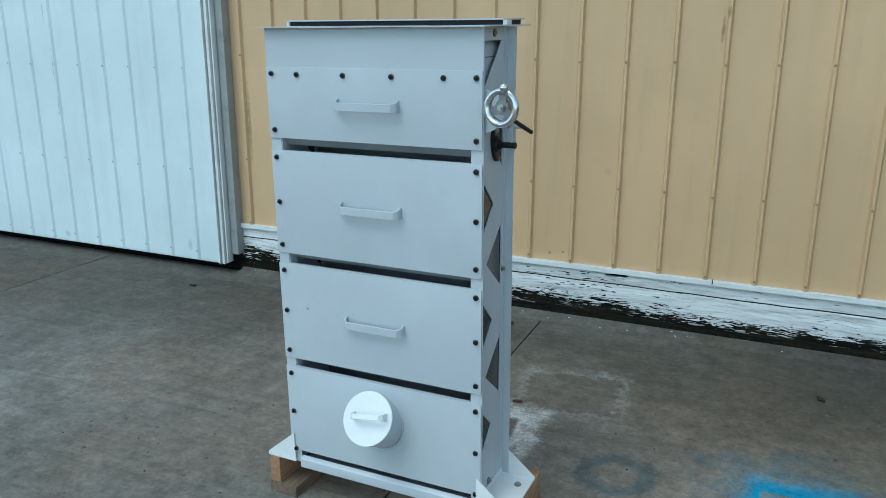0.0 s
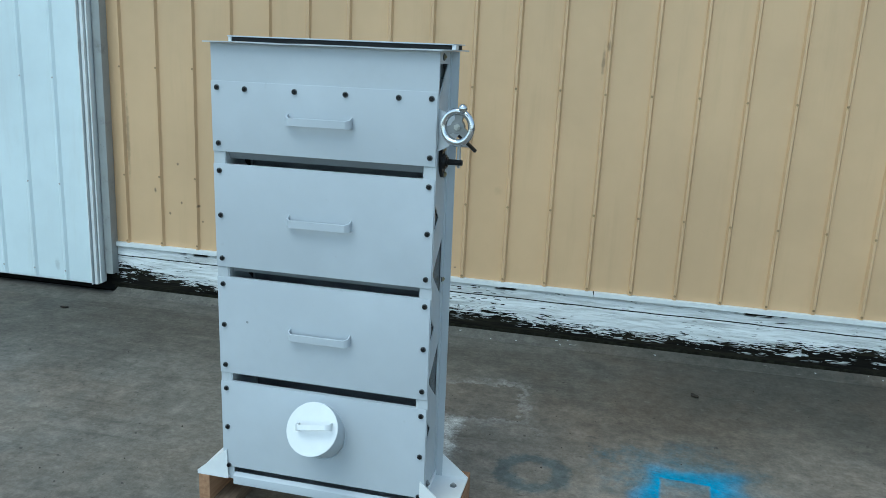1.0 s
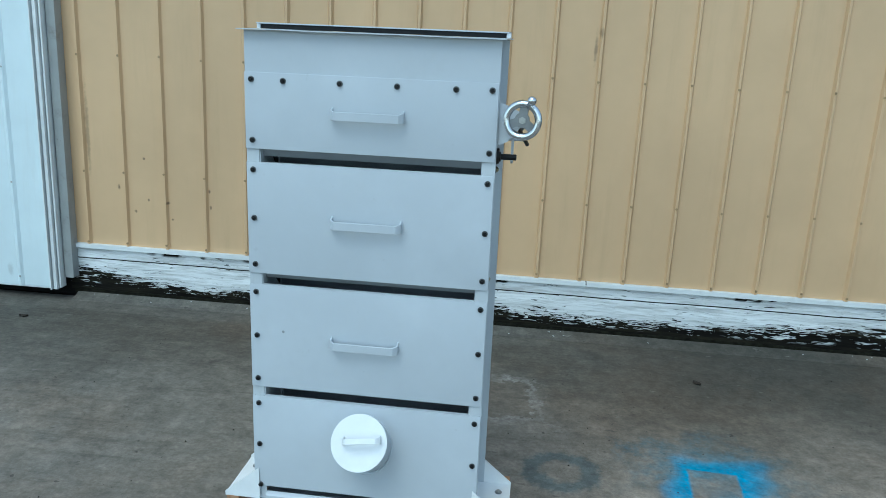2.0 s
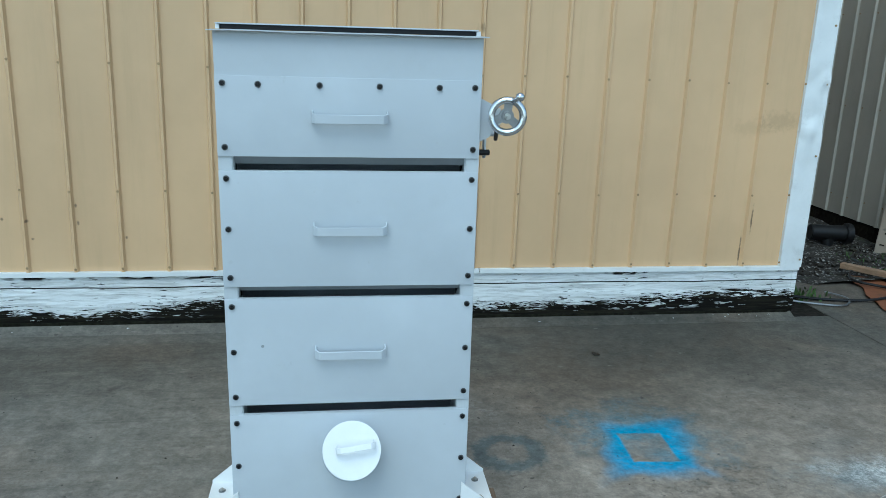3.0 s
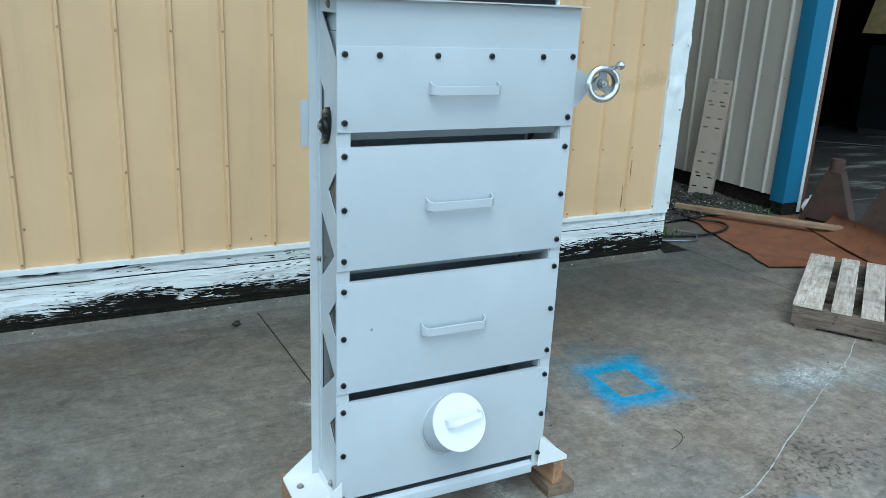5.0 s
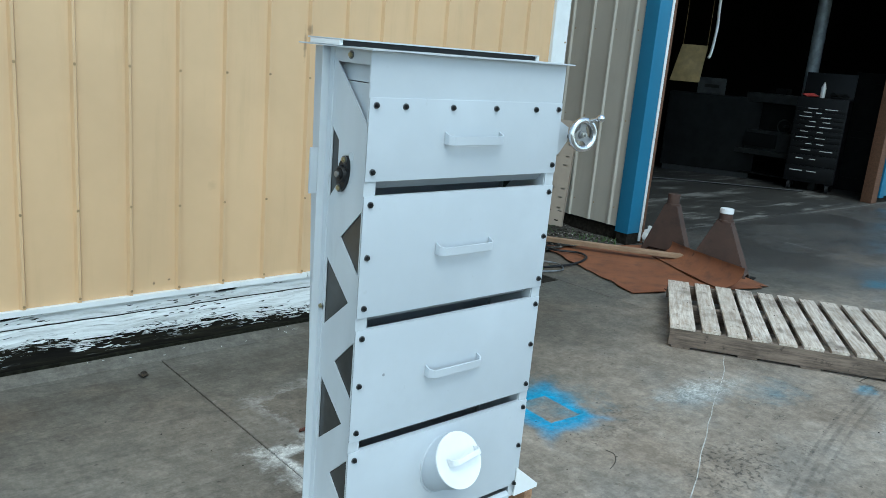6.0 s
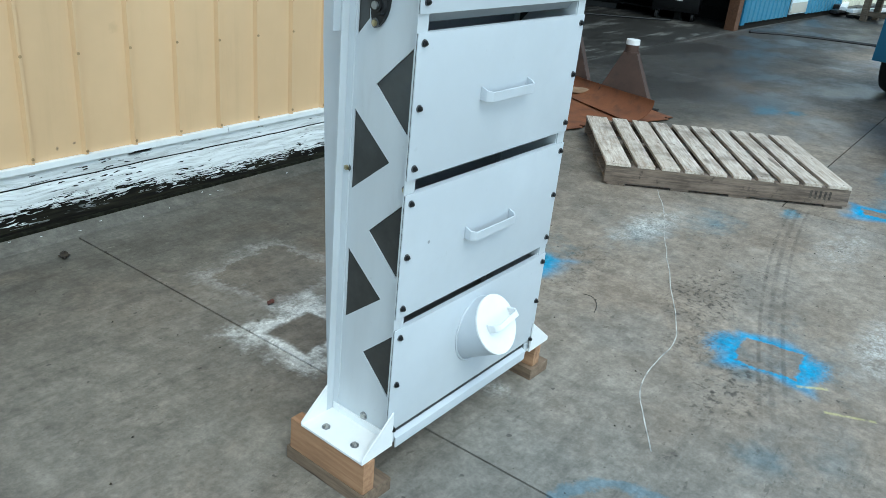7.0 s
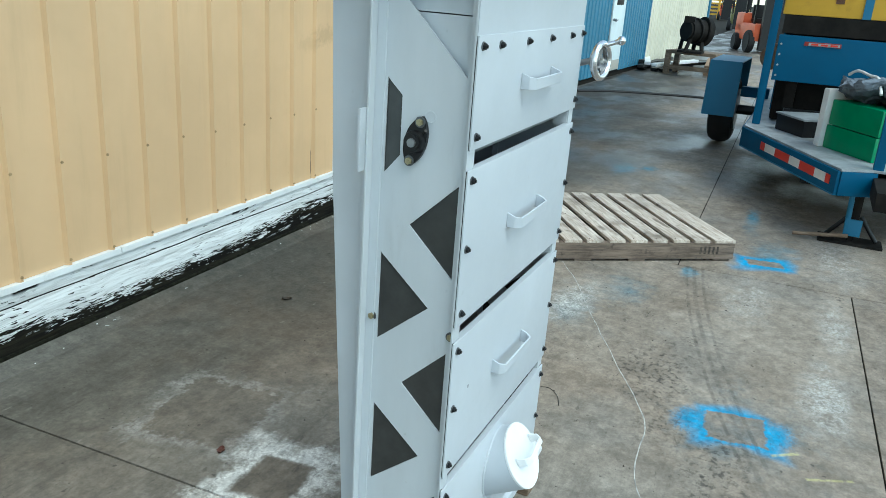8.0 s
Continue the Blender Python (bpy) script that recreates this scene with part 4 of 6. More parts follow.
BOLT_Z = (1.3255, 1.1725, 1.0955, 0.967, 0.840, 0.762, 0.6365, 0.509, 0.4325, 0.3045, 0.1745)


def bolt_mesh(name, r, h, material, washer=0.0, under=None):
    """A hex bolt head that points to -y."""
    bm = rod((0, 0, 0), (0, -h, 0), r, 6, bevel=r * 0.12)
    rod((0, -h * 0.98, 0), (0, -h * 1.35, 0), r * 0.5, 8, bm=bm)
    head = len(bm.faces)
    rod((0, 0.001, 0), (0, -h * 0.28, 0), r * (1.35 + washer), 18, bm=bm)
    for k, f in enumerate(bm.faces):
        f.material_index = 1 if k >= head else 0
    me = bpy.data.meshes.new(name)
    bm.to_mesh(me)
    bm.free()
    me.materials.append(material)
    me.materials.append(under or WASHER)
    return me


BLACK_BOLT = bolt_mesh("bolt", 0.0058, 0.007, BLACK)
SIDE_BOLT = bolt_mesh("bolt", 0.0068, 0.006, BRASSY, 0.1)
ZINC_BOLT = bolt_mesh("bolt", 0.0072, 0.007, ZINC, 0.12, STEEL)


def strap_handle(bm, x0, x1, z, out, high=0.028, t=0.004):
    """A flat bar bent into a pull: two legs, two slanted corners and a long grip."""
    path = [(x0, 0.0), (x0, -out + 0.012), (x0 + 0.012, -out), (x1 - 0.012, -out), (x1, -out + 0.012), (x1, 0.0)]
    inner = [(x0 + t, 0.0), (x0 + t, -out + 0.012 + t * 0.4), (x0 + 0.012 + t * 0.4, -out + t), (x1 - 0.012 - t * 0.4, -out + t), (x1 - t, -out + 0.012 + t * 0.4), (x1 - t, 0.0)]
    own = bmesh.new()
    rows = []
    for k, ((ax, ay), (bx, by)) in enumerate(zip(path, inner)):
        top = z + high / 2 + (0.009, 0.003, 0.0, 0.0, 0.003, 0.009)[k]
        rows.append([own.verts.new(p) for p in ((ax, ay, z - high / 2), (bx, by, z - high / 2), (bx, by, top), (ax, ay, top))])
    for a, b in zip(rows, rows[1:]):
        for j in range(4):
            own.faces.new((a[j], a[(j + 1) % 4], b[(j + 1) % 4], b[j]))
    own.faces.new(rows[0])
    own.faces.new(rows[-1][::-1])
    bmesh.ops.bevel(own, geom=own.edges[:], offset=0.0008, segments=1, affect="EDGES")
    return merged(bm, own)


def tri_holes():
    """The triangular windows of the side frame, in y and z."""
    f, b = 0.018, 0.169
    tall = [(f, 1.081, 0.112, 0.991, 0.901), (f, 0.750, 0.110, 0.661, 0.574), (f, 0.425, 0.106, 0.343, 0.256)]
    deep = [(b, 0.927, 0.062, 0.834, 0.744), (b, 0.599, 0.061, 0.506, 0.416)]
    out = [[(y0, za), (y1, zb), (y0, zc)] for y0, za, y1, zb, zc in tall + deep]
    out.append([(b + 0.002, 1.256), (0.140, 1.227), (0.139, 1.119), (b + 0.002, 1.081)])
    out.append([(f, 1.412), (0.160, 1.412), (f, 1.270)])
    return out


def machine():
    base = thing("separator_tower", MACHINE, "light grey steel tower of bolted panels standing on timber blocks", "machine")
    holes = tri_holes()
    # side frames: web with windows, lips turned out at the front and back
    for name_x, sign in ((0.0, -1), (0.6096, 1)):
        bm = plate([(0.003, 0.126), (BACK, 0.126), (BACK, 1.445), (0.003, 1.445)], holes, 0.003, Matrix.Translation((name_x - 0.0015, 0, 0)) @ YZ)
        edge = LEFT if sign < 0 else RIGHT
        inner = 0.015 if sign < 0 else 0.594
        box(min(edge, inner), max(edge, inner), 0.0005, 0.0035, 0.126, 1.445, bm=bm)
        lip = -0.024 if sign < 0 else 0.634
        box(min(lip, name_x), max(lip, name_x), BACK - 0.003, BACK, 0.126, 1.445, bm=bm)
        cheek = 0.0152 if sign < 0 else 0.5912
        for z0, z1 in ((1.108, 1.152), (0.776, 0.818), (0.448, 0.488)):
            box(cheek, cheek + 0.0025, 0.0036, 0.038, z0, z1, bm=bm)
        # small stiffening bend beside the back lip
        box(name_x - 0.004, name_x + 0.004, BACK - 0.022, BACK - 0.003, 0.128, 1.444, 0.0015, bm=bm)
        frame_part = part("side_frame", bm, GREY_SIDE, base, smooth=False)
        turn = Matrix.Rotation(radians(-90 if sign < 0 else 90), 4, "Z")
        at = name_x + sign * 0.0018
        for y, z, me in ((0.182, 0.79, SIDE_BOLT), (0.0105, 0.788, SIDE_BOLT), (0.088, 0.166, ZINC_BOLT), (0.105, 1.43, SIDE_BOLT)):
            piece("bolt", me, Matrix.Translation((at, y, z)) @ turn, frame_part)
        # foot with gussets
        far = name_x + sign * 0.107
        a, b = sorted((name_x + sign * 0.002, far))
        bm = box(a, b, -0.010, 0.200, 0.129, 0.136, 0.0015)
        for y in (-0.010, 0.196):
            tri = [(name_x + sign * 0.002, 0.136), (far, 0.136), (far, 0.142), (name_x + sign * 0.004, 0.228)]
            plate(tri, [], 0.004, Matrix.Translation((0, y + 0.004, 0)) @ XZ, bm=bm)
        box(*sorted((name_x + sign * 0.002, name_x + sign * 0.006)), 0.004, 0.192, 0.134, 0.156, 0.001, bm=bm)
        # white stands for the sky light on the upturned foot plate
        foot = part("foot", bm, WHITE_PAINT, base, "steel foot with two gussets, upward brightness painted as white")
        for y in (0.049, 0.147):
            piece("bolt", ZINC_BOLT, Matrix.Translation((name_x + sign * 0.072, y, 0.136)) @ Matrix.Rotation(radians(-90), 4, "X"), foot)
        # flange bearing
        bear = bearing(base, name_x + sign * 0.002, sign)
    # smoked panes close the windows from inside; the top opening shows a bent grey liner
    for k, tri in enumerate(holes[:-1]):
        cy, cz = sum(q[0] for q in tri) / len(tri), sum(q[1] for q in tri) / len(tri)
        wide = [(cy + (y - cy) * 1.14, cz + (z - cz) * 1.14) for y, z in tri]
        for x in (0.0026, 0.6045):
            part("window_pane", plate(wide, [], 0.0025, Matrix.Translation((x, 0, 0)) @ YZ), SMOKED, base, "smoked grey plastic pane", smooth=False)
    for x, lean in ((0.012, 14), (0.5966, -14)):
        bm = moved(box(-0.001, 0.001, 0.006, BACK - 0.012, 0.0, 0.062), Matrix.Translation((x, 0, 1.372)) @ Matrix.Rotation(radians(lean), 4, "Y"))
        box(x - 0.001, x + 0.001, 0.006, BACK - 0.012, 1.23, 1.370, bm=bm)
        part("liner", bm, GREY_SIDE, base, smooth=False)
    part("back_panel", box(0.002, 0.608, BACK - 0.008, BACK - 0.004, 0.13, 1.445), GREY_SHADE, base)
    # rear cover, deeper at the top
    side = [(BACK + 0.001, 0.20), (0.244, 0.20), (0.294, 1.05), (0.304, 1.443), (BACK + 0.001, 1.443)]
    bm = plate(side, [], 0.579, Matrix.Translation((0.020, 0, 0)) @ YZ)
    part("rear_cover", bm, GREY, base, smooth=False)
    for x in (LEFT - 0.010,):
        part("tab", box(-0.044, -0.020, BACK + 0.001, BACK + 0.006, 1.085, 1.20, 0.001), GREY, base)
    # header and drawer-like front panels
    part("header_panel", box(LEFT + 0.001, RIGHT - 0.001, -0.001, 0.0, 1.335, 1.445), GREY, base)
    for k, (z0, z1) in enumerate(((1.150, 1.343), (0.815, 1.115), (0.484, 0.783), (0.170, 0.455))):
        bm = box(LEFT, RIGHT - 0.002, -0.0045, -0.0012, z0, z1, 0.0014)
        if k:
            box(0.012, 0.596, -0.0012, 0.009, z1 - 0.003, z1, bm=bm)
        panel = part("front_panel", bm, GREY, base)
        # dark strips draw the shaded gap line between panel and side frame
        for x0 in (LEFT + 0.001, RIGHT - 0.011):
            part("gap_strip", box(x0, x0 + 0.008, -0.0011, 0.0004, z0 + 0.001, z1 - 0.001), RUBBER, panel)
        xs = (0.0, 0.6096)
        rows = [[(x, z) for x in xs] for z in BOLT_Z if z0 < z < z1]
        if k == 0:
            rows.append([(x, 1.324) for x in (0.083, 0.229, 0.374, 0.521)])
        for row in rows:
            for x, z in row:
                spin = Matrix.Rotation(random.uniform(0, 1), 4, "Y")
                piece("bolt", BLACK_BOLT, Matrix.Translation((x, -0.0045, z)) @ spin, panel)
        if k == 2:
            part("paint_chip", rod((0.074, -0.0046, 0.652), (0.074, -0.0049, 0.652), 0.004, 12), GREY_SHADE, panel)
        if k < 3:
            zc = (1.246, 0.966, 0.632)[k]
            part("handle", moved(strap_handle(bmesh.new(), 0.209, 0.395, zc, 0.029, 0.022), Matrix.Translation((0, -0.0045, 0))), GREY, panel)
        else:
            # short spout that points up and out, closed by a round cap
            lift = radians(30)
            tip, way = Vector((0.304, -0.066, 0.374)), Vector((0, -math.cos(lift), math.sin(lift)))
            port = part("inspection_port", rod(tip - way * 0.135, tip - way * 0.0005, 0.0765, 48), GREY, panel)
            bead = [(0.304 + 0.0785 * math.cos(a), -0.0055, 0.374 - 0.066 * math.tan(lift) + 0.0785 / math.cos(lift) * math.sin(a)) for a in (math.pi * k / 24 for k in range(49))]
            part("weld_bead", pipe(bead, 0.003, 6), GREY, port)
            # cap and grip coloured white for the brightness of facing the sky
            part("cap", rod(tip, tip + way * 0.006, 0.0775, 48, bevel=0.001), WHITE_PAINT, port, "round cap, its skyward brightness painted as white")
            grip = strap_handle(bmesh.new(), -0.052, 0.052, 0.0, 0.034, 0.015, 0.004)
            part("cap_handle", moved(grip, Matrix.Translation(tip + way * 0.006 + Vector((0.010, 0, 0.004))) @ Matrix.Rotation(-lift, 4, "X") @ Matrix.Rotation(radians(-7), 4, "Y")), WHITE_PAINT, port)
    # inner baffles behind the slots, sloping down and back, in grey darkened for shade
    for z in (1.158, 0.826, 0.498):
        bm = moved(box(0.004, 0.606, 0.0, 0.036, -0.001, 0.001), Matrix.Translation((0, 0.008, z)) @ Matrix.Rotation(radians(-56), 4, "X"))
        part("baffle", bm, GREY_SHADE, base)
    # bottom lip
    bm = box(0.014, 0.592, -0.007, -0.003, 0.112, 0.140, 0.001)
    merged(bm, moved(box(0.014, 0.592, 0.0, 0.016, -0.002, 0.002, 0.001), Matrix.Translation((0, -0.006, 0.138)) @ Matrix.Rotation(radians(35), 4, "X")))
    part("bottom_lip", bm, GREY, base)
    part("bottom_tray", box(0.004, 0.606, 0.02, BACK - 0.01, 0.126, 0.130), GREY_SHADE, base)
    # top flange, raised inlet flange, and a black strip for the shaded gap between
    bm = bmesh.new()
    bmesh.ops.create_grid(bm, x_segments=24, y_segments=4, size=0.5)
    for v in bm.verts:
        x, y = 0.304 + v.co.x * 0.668, 0.140 + v.co.y * 0.324
        v.co = Vector((x, y, 1.4455 + 0.0012 * noise.noise(Vector((x * 9, y * 4, 0)))))
    out = bmesh.ops.extrude_face_region(bm, geom=bm.faces[:])
    bmesh.ops.translate(bm, vec=(0, 0, 0.003), verts=[g for g in out["geom"] if isinstance(g, bmesh.types.BMVert)])
    part("top_flange", bm, GREY, base)
    part("shade_strip", box(-0.018, 0.628, 0.122, 0.25, 1.4490, 1.4610), RUBBER, base)
    part("inlet_flange", box(-0.028, 0.634, 0.112, 0.262, 1.4612, 1.4645, 0.001), GREY, base)
    part("end_block", box(-0.028, -0.019, 0.118, 0.25, 1.4492, 1.4610, 0.001), WHITE_PAINT, base)
    part("end_block", box(0.629, 0.640, 0.118, 0.150, 1.4492, 1.4610, 0.001), WHITE_PAINT, base)
    handwheel(base)
    return base


def bearing(base, x, sign):
    """An oval two-bolt flange bearing with the end of its shaft."""
    long_tip = 0.062 if sign > 0 else 0.026
    cy, cz, tilt = 0.106, 1.150, radians(14)
    rim = []
    for i in range(36):
        a = 2 * math.pi * i / 36
        u, v = 0.021 * math.cos(a), 0.047 * math.sin(a)
        u *= 1.0 - 0.35 * abs(math.sin(a)) ** 3
        rim.append((u, v))
    turn = Matrix.Translation((x, cy, cz)) @ Matrix.Rotation(tilt, 4, "X") @ YZ
    if sign < 0:
        turn = turn @ Matrix.Diagonal((1, 1, -1, 1))
    bm = plate(rim, [], 0.009, turn)
    rod((x + sign * 0.008, cy, cz), (x + sign * 0.017, cy, cz), 0.0215, 24, 0.0185, bm=bm)
    rod((x + sign * 0.016, cy, cz), (x + sign * 0.021, cy, cz), 0.0135, 20, bm=bm)
    rod((x + sign * 0.010, cy - 0.020, cz + 0.018), (x + sign * 0.016, cy - 0.024, cz + 0.024), 0.003, 8, bm=bm)
    bear = part("bearing", bm, BLACK, base, "black cast flange bearing")
    part("shaft", rod((x, cy, cz), (x + sign * long_tip, cy, cz), 0.008, 16, bevel=0.001), BLACK if sign > 0 else STEEL, bear)
    for s in (1, -1):
        y, z = cy - s * 0.037 * math.sin(tilt), cz + s * 0.037 * math.cos(tilt)
        piece("bolt", SIDE_BOLT, Matrix.Translation((x + sign * 0.009, y, z)) @ Matrix.Rotation(radians(-90 if sign < 0 else 90), 4, "Z"), bear)
    # slotted hole rims in the web
    bm = bmesh.new()
    for s in (1, -0.6):
        ring((x, cy - 0.012 * s - 0.012, cz + 0.040 + 0.006 * s), (1, 0, 0), 0.010, 0.0007, 20, 6, bm=bm)
    part("slot_rim", bm, GREY_SIDE, bear)
    return bear


def handwheel(base):
    hub = Vector((0.687, -0.038, 1.261))
    part("wheel_bracket", plate([(0.606, 1.305), (0.616, 1.305), (0.680, 1.275), (0.682, 1.238), (0.652, 1.202), (0.606, 1.180)], [], 0.004, Matrix.Translation((0, 0.016, 0)) @ XZ), GREY, base)
    lean = Vector((-0.2, -1, 0.05)).normalized()
    bm = ring(hub, lean, 0.0395, 0.0088, 48, 14)
    wheel = part("handwheel", bm, ALU, base, "polished aluminium handwheel")
    # dished web with three rounded openings
    web = [(0.036 * math.cos(2 * math.pi * i / 36), 0.036 * math.sin(2 * math.pi * i / 36)) for i in range(36)]
    openings = []
    for k in range(3):
        mid = radians(22 + 120 * k)
        outer = [(0.0315 * math.cos(mid + a), 0.0315 * math.sin(mid + a)) for a in (radians(-40 + 10 * j) for j in range(9))]
        inner = [(0.0185 * math.cos(mid + a), 0.0185 * math.sin(mid + a)) for a in (radians(26 - 13 * j) for j in range(5))]
        openings.append(outer + inner)
    face = Matrix.Rotation(math.atan2(lean.x, -lean.y), 4, "Z")
    bm = plate(web, openings, 0.006, Matrix.Translation(hub + Vector((0, 0.010, 0))) @ face @ XZ)
    rod(hub + Vector((0, 0.026, 0)), hub - Vector((0, -0.001, 0)), 0.0165, 28, 0.0125, bm=bm, bevel=0.001)
    part("spokes", bm, CAST, wheel)
    bm = rod(hub + Vector((0, 0.0, 0)), hub + Vector((0, -0.006, 0)), 0.0085, 6)
    rod(hub + Vector((0, -0.005, 0)), hub + Vector((0, -0.013, 0)), 0.0042, 12, bm=bm)
    part("nut", bm, ZINC, wheel)
    foot, tip = hub + Vector((0.013, -0.006, 0.038)), hub + Vector((0.021, -0.038, 0.050))
    bm = rod(foot, foot.lerp(tip, 0.8), 0.0065, 16, 0.0048)
    rod(foot.lerp(tip, 0.5), tip, 0.0048, 16, 0.0085, bm=bm)
    ball(tip, 0.0112, bm=bm)
    part("grip", bm, ALU, wheel)
    part("wheel_shaft", rod(hub + Vector((0, 0.018, 0)), hub + Vector((-0.004, 0.11, -0.03)), 0.0075, 14), STEEL, base)
    part("threaded_rod", rod((0.676, 0.024, 1.236), (0.698, 0.152, 1.180), 0.0055, 12), BLACK, base)
    bm = plate([(0.106, 1.212), (0.128, 1.212), (0.130, 1.146), (0.120, 1.132), (0.104, 1.140)], [], 0.006, Matrix.Translation((0.658, 0, 0)) @ YZ)
    rod((0.645, 0.120, 1.198), (0.690, 0.120, 1.198), 0.0065, 12, bm=bm)
    part("lever_arm", bm, GREY, base, "grey painted lever arm")


machine()


def timber(y0, y1, x, w, z0, z1, material, label, shift=0.0, turn=0.0):
    cx, cy = MACHINE.translation.x + x, MACHINE.translation.y + (y0 + y1) / 2
    bm = crumple(box(-w / 2, w / 2, -(y1 - y0) / 2, (y1 - y0) / 2, 0, z1 - z0, 0.004), 0.001, 9, x)
    ob = tagged(part("timber_block", bm, material), label, "timber", "timber blocks under the tower")
    ob.matrix_basis = pose(cx, cy, z0, 0, 0, turn)


FRESH, OLD = "orange-brown timber block on edge under a steel foot", "old brown timber plank lying flat on the concrete"
timber(-0.012, 0.246, -0.080, 0.038, 0.0385, 0.129, TIMBER, FRESH, turn=-2)
timber(-0.016, 0.257, -0.050, 0.100, 0.0, 0.038, TIMBER_OLD, OLD, turn=-2)
timber(-0.010, 0.250, 0.702, 0.038, 0.0385, 0.129, TIMBER, FRESH, turn=1)
timber(-0.020, 0.250, 0.722, 0.096, 0.0, 0.038, TIMBER_OLD, OLD, turn=-3)

# ---- pallet ----
def nail_mesh():
    bm = rod((0, 0, -0.004), (0, 0, 0.0004), 0.0034, 8)
    me = bpy.data.meshes.new("nail")
    bm.to_mesh(me)
    bm.free()
    me.materials.append(RUST_BROWN)
    return me


NAIL = nail_mesh()


def pallet():
    # x along the deck boards, y along the stringers
    wide, long_, h = 1.02, 1.33, 0.128
    corner = Vector((1.335, 2.525))
    m = pose(corner.x, corner.y, 0, 0, 0, 33.5)
    base = thing("pallet", m, "weathered wooden pallet lying on the concrete", "pallet")
    boards = 10
    widths = [(0.135 if k in (0, boards - 1) else 0.092) + random.uniform(-0.009, 0.009) for k in range(boards)]
    space = (long_ - sum(widths)) / (boards - 1)
    for k, w in enumerate(widths):
        c = -sum(widths[:k]) - space * k - w / 2 + random.uniform(-0.005, 0.005)
        bm = crumple(box(-0.005, wide - 0.004 + random.uniform(0, 0.012), c - w / 2, c + w / 2, h - 0.017, h, 0.002), 0.0015, 6, k)
        board = part("deck_board", bm, PALLET_TOP, base)
        for x in (0.018, wide / 2, wide - 0.022):
            dy = random.uniform(-0.3, 0.3)
            piece("nail", NAIL, Matrix.Translation((x + random.uniform(-0.008, 0.008), c + dy * w, h + 0.0012)), board)
    for x in (0.0, wide / 2 - 0.019, wide - 0.040):
        bm = box(x, x + 0.038, -long_, 0.0, 0.016, h - 0.0172, 0.003)
        part("stringer", crumple(bm, 0.003, 7, x), PALLET_SIDE, base)
    for c in (-0.07, -0.42, -0.74, -1.26):
        part("bottom_board", box(0.004, wide - 0.01, c - 0.05, c + 0.05, 0.0, 0.0158, 0.002), PALLET_SIDE, base)
    # stencil that cannot be read, as plain bars
    bm = bmesh.new()
    for k in range(5):
        y = -1.12 - 0.026 * k
        box(-0.0012, 0.0008, y - 0.008, y + 0.005, 0.045, 0.090, bm=bm)
    part("stencil", bm, STENCIL, base, "worn dark stencil")



pallet()


# ---- scrap on the ground ----
def rusty_sheet():
    bm = bmesh.new()
    bmesh.ops.create_grid(bm, x_segments=40, y_segments=34, size=0.5)
    for v in bm.verts:
        u, w = v.co.x + 0.5, v.co.y + 0.5
        x, y = u * 1.22, w * 1.30
        if w < 0.02:
            y += 0.06 * (0.5 - 0.5 * math.copysign(1, math.sin(u * 9 + 1)))
        if u < 0.02:
            x += 0.03 * noise.noise(Vector((0, w * 7, 0)))
        z = 0.004 + 0.012 * (0.5 + noise.noise(Vector((x * 1.7, y * 1.7, 5))))
        v.co = Vector((x, y, z))
    out = bmesh.ops.extrude_face_region(bm, geom=bm.faces[:])
    bmesh.ops.translate(bm, vec=(0, 0, 0.004), verts=[g for g in out["geom"] if isinstance(g, bmesh.types.BMVert)])
    ob = tagged(part("rusty_sheet", bm, RUST), "large rust-orange steel sheet lying flat", "steel sheet")
    ob.matrix_basis = pose(2.02, 3.24, 0, 0, 0, -20)
    # smaller sheet, its far side curled up in front of a stand
    bm = bmesh.new()
    bmesh.ops.create_grid(bm, x_segments=28, y_segments=14, size=0.5)
    for v in bm.verts:
        u, w = v.co.x + 0.5, v.co.y + 0.5
        a = w * 1.9
        v.co = Vector((u * 0.94, 0.14 * math.sin(a) + 0.05 * w - 0.02 * math.sin(u * 3), 0.024 + 0.10 * (1 - math.cos(a)) * (0.85 + 0.25 * u) + 0.006 * noise.noise(Vector((u * 3, w, 2)))))
    out = bmesh.ops.extrude_face_region(bm, geom=bm.faces[:])
    bmesh.ops.translate(bm, vec=(0, 0, 0.004), verts=[g for g in out["geom"] if isinstance(g, bmesh.types.BMVert)])
    ob = tagged(part("bent_sheet", bm, RUST), "bent rust-orange steel offcut curled up on a larger sheet", "steel sheet")
    ob.matrix_basis = Matrix.Translation((3.10, 3.83, 0)) @ Matrix.Rotation(radians(-115.5), 4, "Z")


rusty_sheet()


